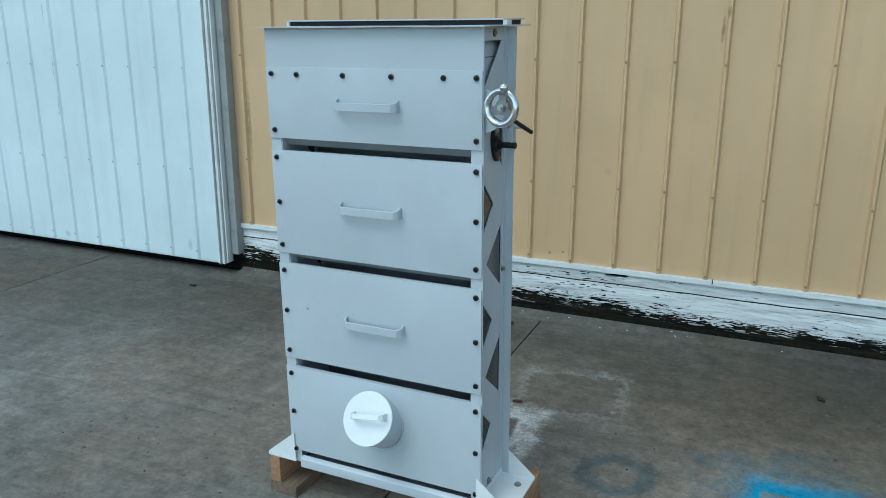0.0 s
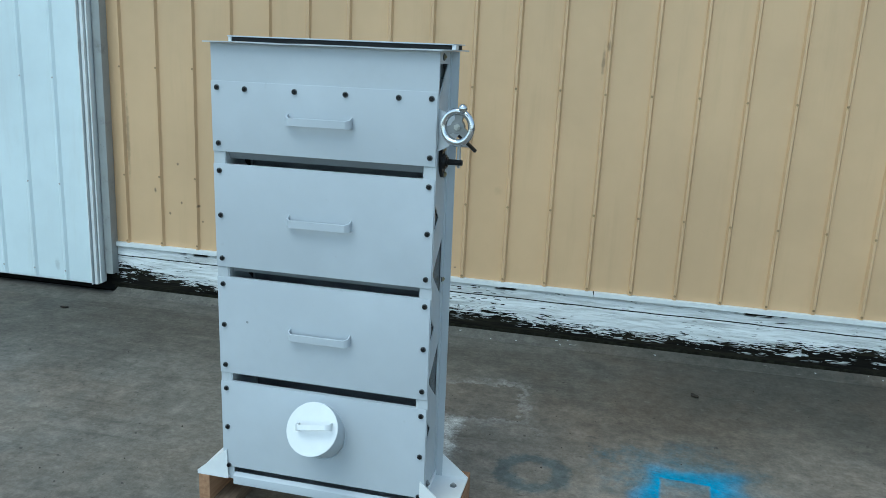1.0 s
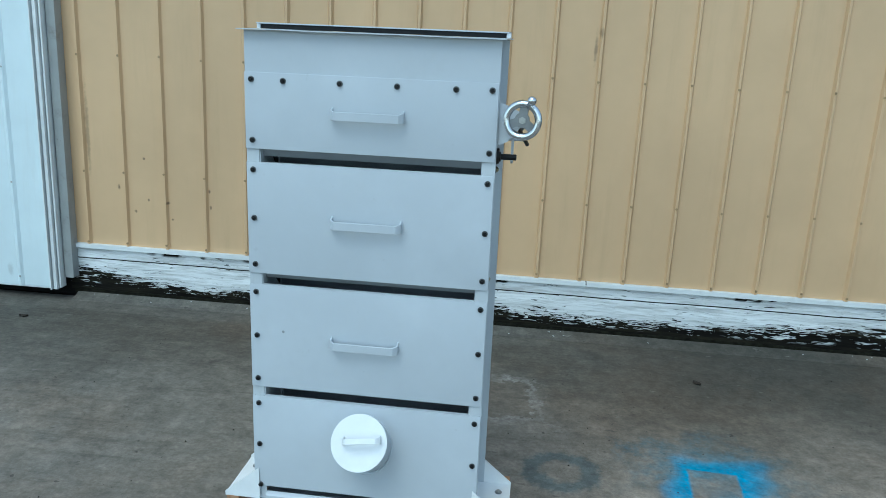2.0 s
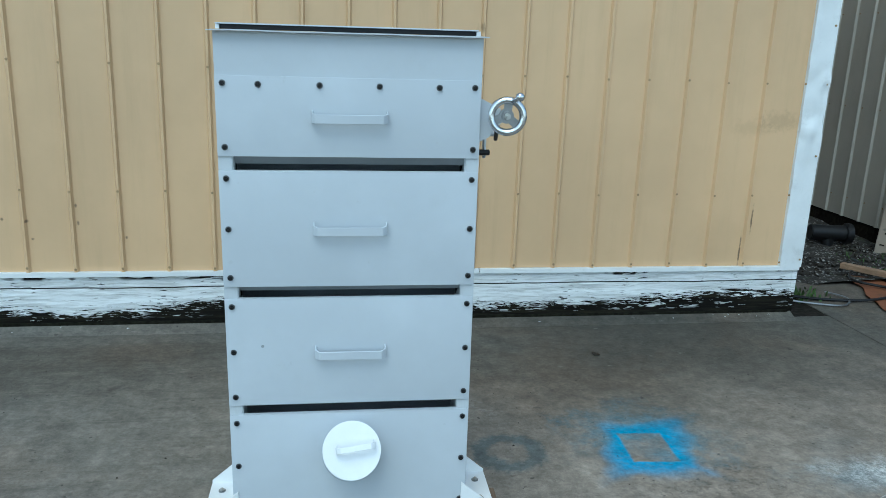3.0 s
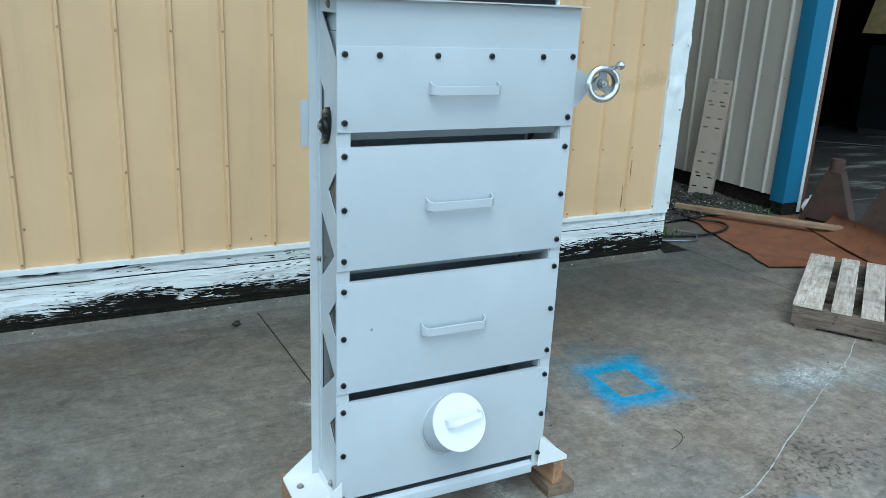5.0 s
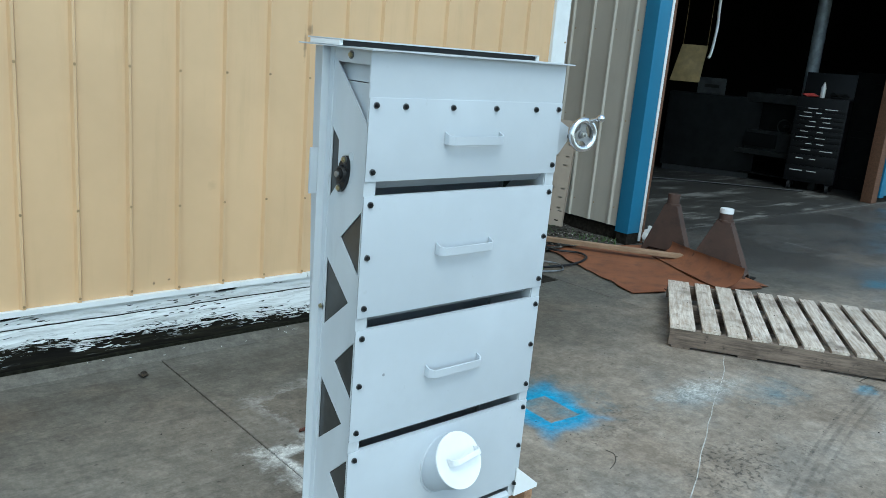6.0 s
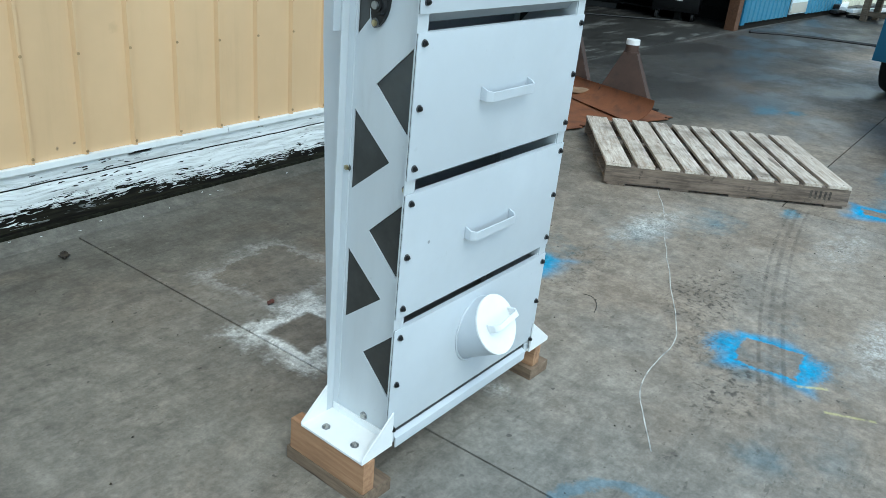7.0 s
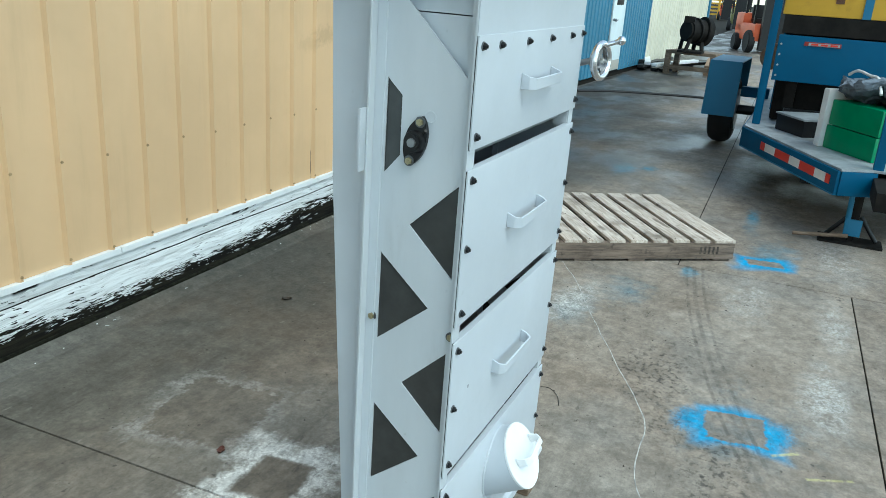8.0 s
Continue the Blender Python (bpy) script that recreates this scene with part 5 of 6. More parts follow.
def stand(x, y, turn, cap, wide, deep, h):
    base = thing("steel_stand", pose(x, y, 0, 0, 0, turn), "brown rusty tapered stand with a pipe neck" + (" and a white top" if cap else ""), "stand", "tapered stands")
    top = 0.048
    for k in range(4):
        # each sheet ends in two corner feet with a low opening between them
        half, far = (wide, deep) if k % 2 == 0 else (deep, wide)
        across = Vector((1, 0, 0))
        lo, hi = Vector((0, -far, 0)), Vector((0, -top, h))
        up = (hi - lo).normalized()
        size = (hi - lo).length
        m = Matrix.Translation(lo) @ Matrix((across, up, across.cross(up))).transposed().to_4x4()
        own = plate([(-half, 0.0), (-half * 0.80, 0.0), (-half * 0.70, 0.035), (half * 0.70, 0.035), (half * 0.80, 0.0), (half, 0.0), (top, size), (-top, size)], [], 0.004, Matrix.Rotation(radians(90 * k), 4, "Z") @ m)
        part("face", own, RUST_BROWN, base, smooth=False)
    for sx in (-1, 1):
        for sy in (-1, 1):
            part("foot_pad", box(sx * wide - 0.04, sx * wide + 0.04, sy * deep - 0.035, sy * deep + 0.035, 0, 0.008, 0.002), MOTOR, base)
    bm = rod((0, 0, h - 0.02), (0, 0, h + 0.09), 0.050, 24)
    rod((0, 0, h - 0.006), (0, 0, h + 0.010), 0.060, 24, bm=bm)
    part("neck", bm, RUST_BROWN, base)
    if cap:
        part("painted_top", rod((0, 0, h + 0.056), (0, 0, h + 0.096), 0.0515, 24, bevel=0.003), WHITE_PAINT, base, "white painted pipe end")


stand(3.20, 3.29, -77, True, 0.235, 0.065, 0.415)
stand(3.40, 3.88, -77, False, 0.20, 0.055, 0.415)


def lumber():
    a, b = Vector((2.46, 4.53, 0)), Vector((3.18, 3.52, 0))
    d = b - a
    bm = crumple(box(0, d.length, -0.028, 0.028, 0, 0.036, 0.003), 0.0015, 4)
    ob = tagged(part("lumber_plank", bm, LUMBER), "pale sawn lumber length lying across a rusty sheet", "lumber")
    ob.matrix_basis = pose(a.x, a.y, 0.050, 0, 0, math.degrees(math.atan2(d.y, d.x)))


lumber()


def cable(name, points, r, material, label):
    ob = tagged(part(name, pipe(points, r), material), label, "cable")


cable("black_cable", [(1.70, 4.02, 0.03), (1.95, 3.98, 0.012), (2.2, 3.92, 0.02), (2.42, 3.96, 0.035), (2.50, 4.10, 0.035), (2.38, 4.26, 0.035), (2.45, 4.42, 0.04), (2.62, 4.55, 0.07), (2.70, 4.75, 0.05)], 0.009, BLACK, "thin black cable looped over a rusty sheet")
cable("grey_cable", [(1.66, 3.98, 0.02), (1.85, 3.90, 0.012), (2.02, 3.86, 0.012), (2.12, 3.98, 0.015), (2.05, 4.1, 0.02)], 0.006, STEEL, "thin grey cable on the concrete")
cable("black_hose", [(7.2, 7.0, 0.012), (7.7, 6.6, 0.012), (8.15, 6.18, 0.012), (8.7, 5.6, 0.012), (9.05, 5.25, 0.012)], 0.014, BLACK, "black hose lying on the workshop floor")
cable("yard_cable", [(9.25, 4.15, 0.012), (9.7, 3.7, 0.012), (10.0, 3.0, 0.012), (10.15, 2.4, 0.012), (10.0, 1.9, 0.012)], 0.02, BLACK, "black power cable across the yard")
def dead_leaf(x, y, turn, size, material, label):
    """A small curled leaf with a pointed outline."""
    rows = []
    bm = bmesh.new()
    for i in range(9):
        u = i / 8
        half = size * 0.30 * math.sin(math.pi * u) ** 0.8 * (1 + 0.25 * math.sin(u * 17)) + 0.0004
        lift = size * (0.10 + 0.22 * (u - 0.5) ** 2)
        rows.append([bm.verts.new((size * (u - 0.5), v * half, 0.0015 + lift * v * v + 0.04 * size * abs(u - 0.5))) for v in (-1, -0.5, 0, 0.5, 1)])
    for a, b in zip(rows, rows[1:]):
        for k in range(4):
            bm.faces.new((a[k], a[k + 1], b[k + 1], b[k]))
    out = bmesh.ops.extrude_face_region(bm, geom=bm.faces[:])
    bmesh.ops.translate(bm, vec=(0, 0, 0.0012), verts=[g for g in out["geom"] if isinstance(g, bmesh.types.BMVert)])
    ob = tagged(part("dead_leaf", bm, material), label, "leaf", "dead leaves")
    ob.matrix_basis = pose(x, y, 0, 0, 0, turn)


dead_leaf(-0.877, 2.725, 20, 0.038, LEAF_RED, "curled reddish dead leaf on the concrete")
dead_leaf(-1.185, 3.515, 65, 0.060, LEAF_DARK, "dark dead leaf at the foot of the wall")
dead_leaf(0.241, 3.238, 130, 0.045, LEAF_DARK, "dark dead leaf on the concrete")
dead_leaf(-3.059, 3.356, 10, 0.045, LEAF_DARK, "dark dead leaf near the sliding door")
def chalk_line():
    """A thin flat stroke of white filler that wanders over the slab."""
    pts = [Vector(q) for q in ((1.50, 2.276), (1.235, 2.130), (0.89, 1.982), (0.40, 1.752), (0.08, 1.601), (-0.07, 1.553), (-0.277, 1.547), (-0.43, 1.518), (-0.585, 1.435), (-0.703, 1.36))]
    rng = random.Random(12)
    bm = bmesh.new()
    rows = []
    for i in range(len(pts) - 1):
        p0, p1, p2, p3 = pts[max(i - 1, 0)], pts[i], pts[i + 1], pts[min(i + 2, len(pts) - 1)]
        n = max(4, int((p2 - p1).length / 0.012))
        for k in range(n):
            t = k / n
            q = 0.5 * (2 * p1 + (p2 - p0) * t + (2 * p0 - 5 * p1 + 4 * p2 - p3) * t * t + (3 * p1 - p0 - 3 * p2 + p3) * t ** 3)
            side = Vector((-(p2 - p1).y, (p2 - p1).x)).normalized()
            wide = 0.0021 + 0.0011 * noise.noise(Vector((q.x * 23, q.y * 23, 4))) + rng.uniform(-0.0003, 0.0003)
            q = q + side * 0.006 * noise.noise(Vector((q.x * 9, q.y * 9, 0)))
            rows.append([bm.verts.new((q.x + side.x * wide * e, q.y + side.y * wide * e, 0.0009 if abs(e) < 1 else 0.0001)) for e in (-1, -0.5, 0.5, 1)])
    for a, b in zip(rows, rows[1:]):
        for k in range(3):
            bm.faces.new((a[k], a[k + 1], b[k + 1], b[k]))
    tagged(part("chalk_line", bm, CHALK), "thin white wandering line on the concrete", "line")


chalk_line()
cable("wire_bit", [(0.036, 1.964, 0.002), (0.037, 1.925, 0.003), (-0.006, 1.886, 0.002), (-0.07, 1.863, 0.002)], 0.0010, BLACK, "short black wire bit lying on the concrete")


def litter():
    """Crumbs of dirt over the slab and flakes of paint fallen from the skirt plank."""
    rng = random.Random(21)
    bm = bmesh.new()
    for k in range(420):
        x, y = rng.uniform(-3.4, 1.8), rng.uniform(0.9, 3.5)
        r = 0.0012 + 0.0030 * rng.random() ** 4
        a = rng.uniform(0, 6.28)
        ring_ = [bm.verts.new((x + r * rng.uniform(0.7, 1.5) * math.cos(a + 1.2566 * j), y + r * rng.uniform(0.7, 1.3) * math.sin(a + 1.2566 * j), 0.0)) for j in range(5)]
        tip = bm.verts.new((x, y, r * rng.uniform(0.8, 1.4)))
        for j in range(5):
            bm.faces.new((ring_[j], ring_[(j + 1) % 5], tip))
    tagged(part("dirt_crumbs", bm, LEAF_DARK, smooth=False), "dark dirt crumbs scattered over the concrete", "dirt", kind="stuff")
    bm = bmesh.new()
    for k in range(24):
        x, y = rng.uniform(-2.95, 1.5), 3.725 - abs(rng.gauss(0, 0.035))
        z = 0.002 + max(0.0, (y - 3.65) * 0.28)
        w, d, a = rng.uniform(0.002, 0.008), rng.uniform(0.0015, 0.003), rng.gauss(0, 0.5)
        u, v = Vector((math.cos(a), math.sin(a), rng.uniform(-0.15, 0.15))) * w, Vector((-math.sin(a), math.cos(a), rng.uniform(0, 0.3))) * d
        c = Vector((x, y, z + 0.002))
        bm.faces.new([bm.verts.new(c + q) for q in (-u - v, u - v * 0.6, u * 0.8 + v, -u * 0.9 + v * 0.7)])
    tagged(part("paint_flakes", bm, TRIM_WHITE, smooth=False), "fallen white paint flakes along the wall foot", "flakes", kind="stuff")


litter()


def weeds():
    rng = random.Random(4)
    bm = bmesh.new()
    for cx, cy, n, s in ((1.80, 4.10, 200, 0.16), (2.95, 4.50, 130, 0.22), (3.2, 4.36, 60, 0.12), (2.9, 4.85, 50, 0.25)):
        for k in range(n):
            x, y = rng.gauss(cx, s * 0.6), rng.gauss(cy, s * 0.4)
            h, a, w = rng.uniform(0.015, 0.05), rng.uniform(0, 6.28), rng.uniform(0.003, 0.007)
            lean = Vector((math.cos(a), math.sin(a), 0)) * h * rng.uniform(0.2, 0.9)
            side = Vector((-math.sin(a), math.cos(a), 0)) * w
            p = Vector((x, y, 0.0))
            bm.faces.new([bm.verts.new(q) for q in (p - side, p + side, p + lean * 0.5 + side * 0.8 + Vector((0, 0, h * 0.7)), p + lean + Vector((0, 0, h)), p + lean * 0.5 - side * 0.8 + Vector((0, 0, h * 0.7)))])
    tagged(part("weeds", bm, LEAF, smooth=False), "sparse green weeds growing in dirt", "weeds", kind="stuff")
    # loose stones and leaf litter
    bm = bmesh.new()
    for k in range(900):
        x, y = rng.uniform(1.75, 3.22), rng.uniform(4.4, 6.2)
        r = rng.uniform(0.008, 0.024)
        own = bmesh.new()
        bmesh.ops.create_icosphere(own, subdivisions=1, radius=r)
        moved(own, Matrix.Translation((x, y, 0.02)) @ Matrix.Diagonal((rng.uniform(0.7, 1.4), rng.uniform(0.7, 1.4), 0.6, 1)))
        merged(bm, own)
    tagged(part("loose_stones", bm, GRAVEL, smooth=False), "loose grey stones on dirt", "stones", kind="stuff")


weeds()


def slotted_plate():
    w, h = 0.206, 1.0
    slots = []
    for k, part_of in enumerate((0.968, 0.895, 0.815, 0.785, 0.676, 0.597, 0.382, 0.303, 0.205, 0.177, 0.087)):
        for c in (0.26, 0.74):
            c, z = (c + 0.05 * math.sin(k * 2.3)) * w, part_of * h
            slots.append([(c - 0.019, z - 0.006), (c + 0.019, z - 0.006), (c + 0.019, z + 0.006), (c - 0.019, z + 0.006)])
    bm = plate([(0, 0), (w, 0), (w, h - 0.012), (w - 0.012, h), (0.008, h), (0, h - 0.008)], slots, 0.005, XZ)
    box(0, 0.004, -0.005, 0.035, 0, h - 0.01, bm=bm)
    box(w - 0.004, w, -0.005, 0.035, 0, h - 0.014, bm=bm)
    ob = tagged(part("slotted_plate", bm, SLOTTED, smooth=False), "beige slotted steel channel standing on end in gravel", "steel channel")
    low, high = Vector((3.155, 4.96, -0.008)), Vector((3.25, 4.955, 0.985))
    u = Vector((0.43, -0.90, 0)).normalized()
    v = (high - low - u * (high - low).dot(u) * 0.5).normalized()
    u = (u - v * u.dot(v)).normalized()
    ob.matrix_basis = Matrix.Translation(low - u * w / 2) @ Matrix((u, -u.cross(v), v)).transposed().to_4x4()


slotted_plate()


def white_bundle():
    bm = bmesh.new()
    bmesh.ops.create_icosphere(bm, subdivisions=3, radius=0.09)
    moved(bm, Matrix.Diagonal((1, 0.8, 0.9, 1)))
    crumple(crumple(bm, 0.05, 11, 2), 0.03, 25, 7)
    low = 0.8 * min(v.co.z for v in bm.verts)
    moved(bm, Matrix.Translation((3.56, 4.17, -low)) @ Matrix.Diagonal((0.7, 0.7, 0.8, 1)))
    tagged(part("white_rag", bm, WHITE_PLASTIC), "small crumpled white rag beside the bay", "rag")


white_bundle()


def black_pipe():
    bm = rod((2.72, 5.30, 0.115), (3.02, 5.24, 0.115), 0.062, 20, bevel=0.006)
    rod((2.98, 5.248, 0.115), (3.03, 5.238, 0.115), 0.080, 20, bevel=0.004, bm=bm)
    rod((2.86, 5.27, 0.02), (2.86, 5.27, 0.10), 0.05, 16, bm=bm)
    tagged(part("pipe_fitting", bm, BLACK), "black iron pipe fitting on the gravel", "pipe")


black_pipe()


# ---- inside the bay ----
def shop_pose(x, y, z=0.0, turn=0.0):
    return SHOP @ pose(x, y, z, 0, 0, turn)


def tool_chest():
    # x along its front, front towards -y
    base = thing("tool_chest", shop_pose(5.19, 1.26, 0, -72), "tall black rolling tool chest with many drawers, lid open", "tool chest")
    w, d, h = 0.68, 0.46, 1.34
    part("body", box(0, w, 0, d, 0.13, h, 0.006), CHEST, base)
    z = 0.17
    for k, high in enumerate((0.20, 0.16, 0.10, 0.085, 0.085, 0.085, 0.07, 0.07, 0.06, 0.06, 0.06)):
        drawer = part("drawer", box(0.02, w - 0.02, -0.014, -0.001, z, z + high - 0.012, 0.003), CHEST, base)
        x = 0.07 + 0.05 * (k * 5 % 4)
        for j in range(3 if k in (4, 7) else 2):
            wide = (0.17, 0.10, 0.13, 0.08)[(k + 2 * j) % 4]
            part("label_strip", box(x, min(x + wide, w - 0.04), -0.0165, -0.0142, z + high * 0.58, z + high * 0.58 + 0.010), WHITE_TAPE, drawer)
            x += wide + 0.06 + 0.03 * ((k + j) % 3)
            if x > w - 0.12:
                break
        z += high
    part("lid", moved(box(0, w, 0, 0.02, 0, 0.36, 0.004), Matrix.Translation((0, d - 0.02, h)) @ Matrix.Rotation(radians(-8), 4, "X")), CHEST, base)
    for x in (0.08, w - 0.08):
        for y in (0.07, d - 0.07):
            part("caster", rod((x - 0.02, y, 0.065), (x + 0.02, y, 0.065), 0.064, 18, bm=box(x - 0.03, x + 0.03, y - 0.03, y + 0.03, 0.11, 0.131)), RUBBER, base)
    m = shop_pose(5.19, 1.26, 0, -72)
    bm = rod((0, 0, 0), (0, 0, 0.15), 0.034, 16, bevel=0.004)
    rod((0, 0, 0.15), (0, 0, 0.22), 0.03, 14, 0.008, bm=bm)
    ob = tagged(part("squeeze_bottle", bm, WHITE_PLASTIC), "white squeeze bottle on the tool chest", "bottle")
    ob.matrix_basis = m @ Matrix.Translation((0.30, 0.14, h))
    bm = bmesh.new()
    bmesh.ops.create_icosphere(bm, subdivisions=2, radius=0.07)
    moved(bm, Matrix.Diagonal((1.6, 1, 0.4, 1)))
    crumple(bm, 0.03, 14)
    ob = tagged(part("red_rag", bm, RAG), "crumpled red rag on the tool chest", "rag")
    ob.matrix_basis = m @ Matrix.Translation((0.14, 0.16, h + 0.022))
    bm = bmesh.new()
    bmesh.ops.create_icosphere(bm, subdivisions=2, radius=0.08)
    moved(bm, Matrix.Diagonal((1.8, 1, 0.5, 1)))
    crumple(bm, 0.04, 12, 5)
    ob = tagged(part("dark_rag", bm, SHADED_MACHINE), "dark cloth heap on the tool chest", "rag")
    ob.matrix_basis = m @ Matrix.Translation((0.52, 0.2, h + 0.03))


tool_chest()


def shop_machines():
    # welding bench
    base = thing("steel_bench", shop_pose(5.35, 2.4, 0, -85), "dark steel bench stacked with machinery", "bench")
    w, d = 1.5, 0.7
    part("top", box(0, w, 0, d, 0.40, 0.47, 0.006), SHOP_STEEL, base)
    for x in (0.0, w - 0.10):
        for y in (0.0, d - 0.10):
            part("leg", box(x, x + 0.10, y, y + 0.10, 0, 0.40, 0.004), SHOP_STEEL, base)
    part("shelf", box(0.05, w - 0.05, 0.05, d - 0.05, 0.10, 0.12), SHADED_MACHINE, base)
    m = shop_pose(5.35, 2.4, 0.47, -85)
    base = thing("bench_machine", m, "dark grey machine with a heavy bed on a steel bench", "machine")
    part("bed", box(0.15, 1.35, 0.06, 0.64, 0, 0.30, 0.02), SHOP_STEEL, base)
    part("apron", box(0.30, 0.80, 0.02, 0.058, 0.05, 0.26, 0.01), SHADED_MACHINE, base)
    part("column", box(0.40, 1.20, 0.16, 0.58, 0.302, 0.72, 0.04), SHADED_MACHINE, base)
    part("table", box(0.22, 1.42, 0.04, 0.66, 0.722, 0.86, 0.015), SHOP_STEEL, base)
    part("vice", box(0.60, 0.78, 0.18, 0.34, 0.862, 0.95, 0.01, bm=rod((0.56, 0.10, 0.90), (0.56, 0.42, 0.90), 0.018, 10)), SHADED_MACHINE, base)
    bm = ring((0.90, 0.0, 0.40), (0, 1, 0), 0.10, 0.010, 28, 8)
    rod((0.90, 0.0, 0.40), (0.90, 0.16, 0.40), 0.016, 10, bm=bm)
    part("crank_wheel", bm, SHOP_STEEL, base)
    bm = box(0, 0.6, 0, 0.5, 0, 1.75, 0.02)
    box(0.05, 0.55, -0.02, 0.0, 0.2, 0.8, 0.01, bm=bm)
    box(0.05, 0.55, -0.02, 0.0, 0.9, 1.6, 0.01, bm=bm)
    ob = tagged(part("steel_cabinet", bm, SHADED_MACHINE), "tall dark steel cabinet against the far wall", "cabinet")
    ob.matrix_basis = shop_pose(6.2, 0.95, 0, -80)
    bm = rod((0, 0, 0), (0, 0, 4.19), 0.095, 20)
    for z in (1.2, 2.2, 3.2):
        rod((0, 0, z), (0, 0, z + 0.05), 0.100, 20, bm=bm)
    ob = tagged(part("flue_pipe", bm, DECK), "grey metal flue pipe up to the ceiling", "pipe")
    ob.matrix_basis = shop_pose(6.28, 1.66, 0.0)
    # shelf rack with boxes, colours sunk for the dim of the bay
    base = thing("shelf_rack", shop_pose(3.4, 5.2, 0, 0), "dark steel shelf rack with boxes in shade", "shelf")
    for x in (0, 2.4):
        for y in (0, 0.5):
            part("upright", box(x, x + 0.05, y, y + 0.05, 0, 2.2), SHADED_MACHINE, base)
    for z in (0.3, 0.95, 1.6):
        part("shelf", box(0, 2.45, 0, 0.55, z, z + 0.04), SHADED_MACHINE, base)
    rng = random.Random(8)
    for z in (0.34, 0.99, 1.64):
        x = 0.1
        while x < 2.1:
            wd, ht = rng.uniform(0.2, 0.4), rng.uniform(0.15, 0.42)
            ob = tagged(part("carton", box(0, wd, 0.08, 0.42, 0, ht, 0.006), JAMB if rng.random() < 0.4 else SHADED_MACHINE), "dim cardboard carton on a steel shelf", "box", "boxes on the rack")
            ob.matrix_basis = shop_pose(3.4 + x, 5.2, z)
            x += wd + 0.06
    # hanging yellow sheet and white hose
    bm = bmesh.new()
    bmesh.ops.create_grid(bm, x_segments=14, y_segments=14, size=0.5)
    for v in bm.verts:
        u, w = v.co.x * (0.32 + 0.05 * (0.5 - v.co.y)) + 0.07 * (v.co.y - 0.5), v.co.y * 0.46
        v.co = Vector((u, 0.03 * noise.noise(Vector((u * 4, w * 4, 0))), w))
    out = bmesh.ops.extrude_face_region(bm, geom=bm.faces[:])
    bmesh.ops.translate(bm, vec=(0, 0.004, 0), verts=[g for g in out["geom"] if isinstance(g, bmesh.types.BMVert)])
    for x in (-0.15, 0.15):
        rod((x, 0.002, 0.21), (x, 0.002, 2.57), 0.003, 6, bm=bm)
    ob = tagged(part("yellow_sheet", bm, YELLOW_SHEET), "yellow plastic sheet hanging in the bay", "sheet")
    ob.matrix_basis = shop_pose(2.90, 1.56, 1.64, -50)
    tagged(part("hose", pipe([(0, 0, 2.5), (0.01, 0, 0.8), (0, -0.02, 0.4), (-0.06, -0.03, 0.1), (-0.1, -0.03, 0.02)], 0.018), WHITE_PLASTIC), "white hose hanging from above", "hose").matrix_basis = shop_pose(2.98, 1.36, 1.7)
    spot = shop_pose(5.05, 2.72, 0, -58)
    base = thing("grey_carton", spot @ Matrix.Translation((-0.10, 0.04, 1.242)), "grey carton with worn print on a dark cabinet", "box")
    # pale carton coloured as dark steel to sit in the bay's shade
    part("body", box(0, 0.42, 0, 0.22, 0, 0.25, 0.008), SHOP_STEEL, base)
    part("print", box(0.10, 0.32, -0.0012, -0.0002, 0.10, 0.15), MOTOR, base)
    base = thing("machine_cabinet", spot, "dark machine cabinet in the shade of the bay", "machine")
    part("body", box(-0.5, 0.9, 0, 0.6, 0.08, 1.24, 0.02), SHADED_MACHINE, base)
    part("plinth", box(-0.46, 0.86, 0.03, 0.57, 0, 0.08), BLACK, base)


shop_machines()


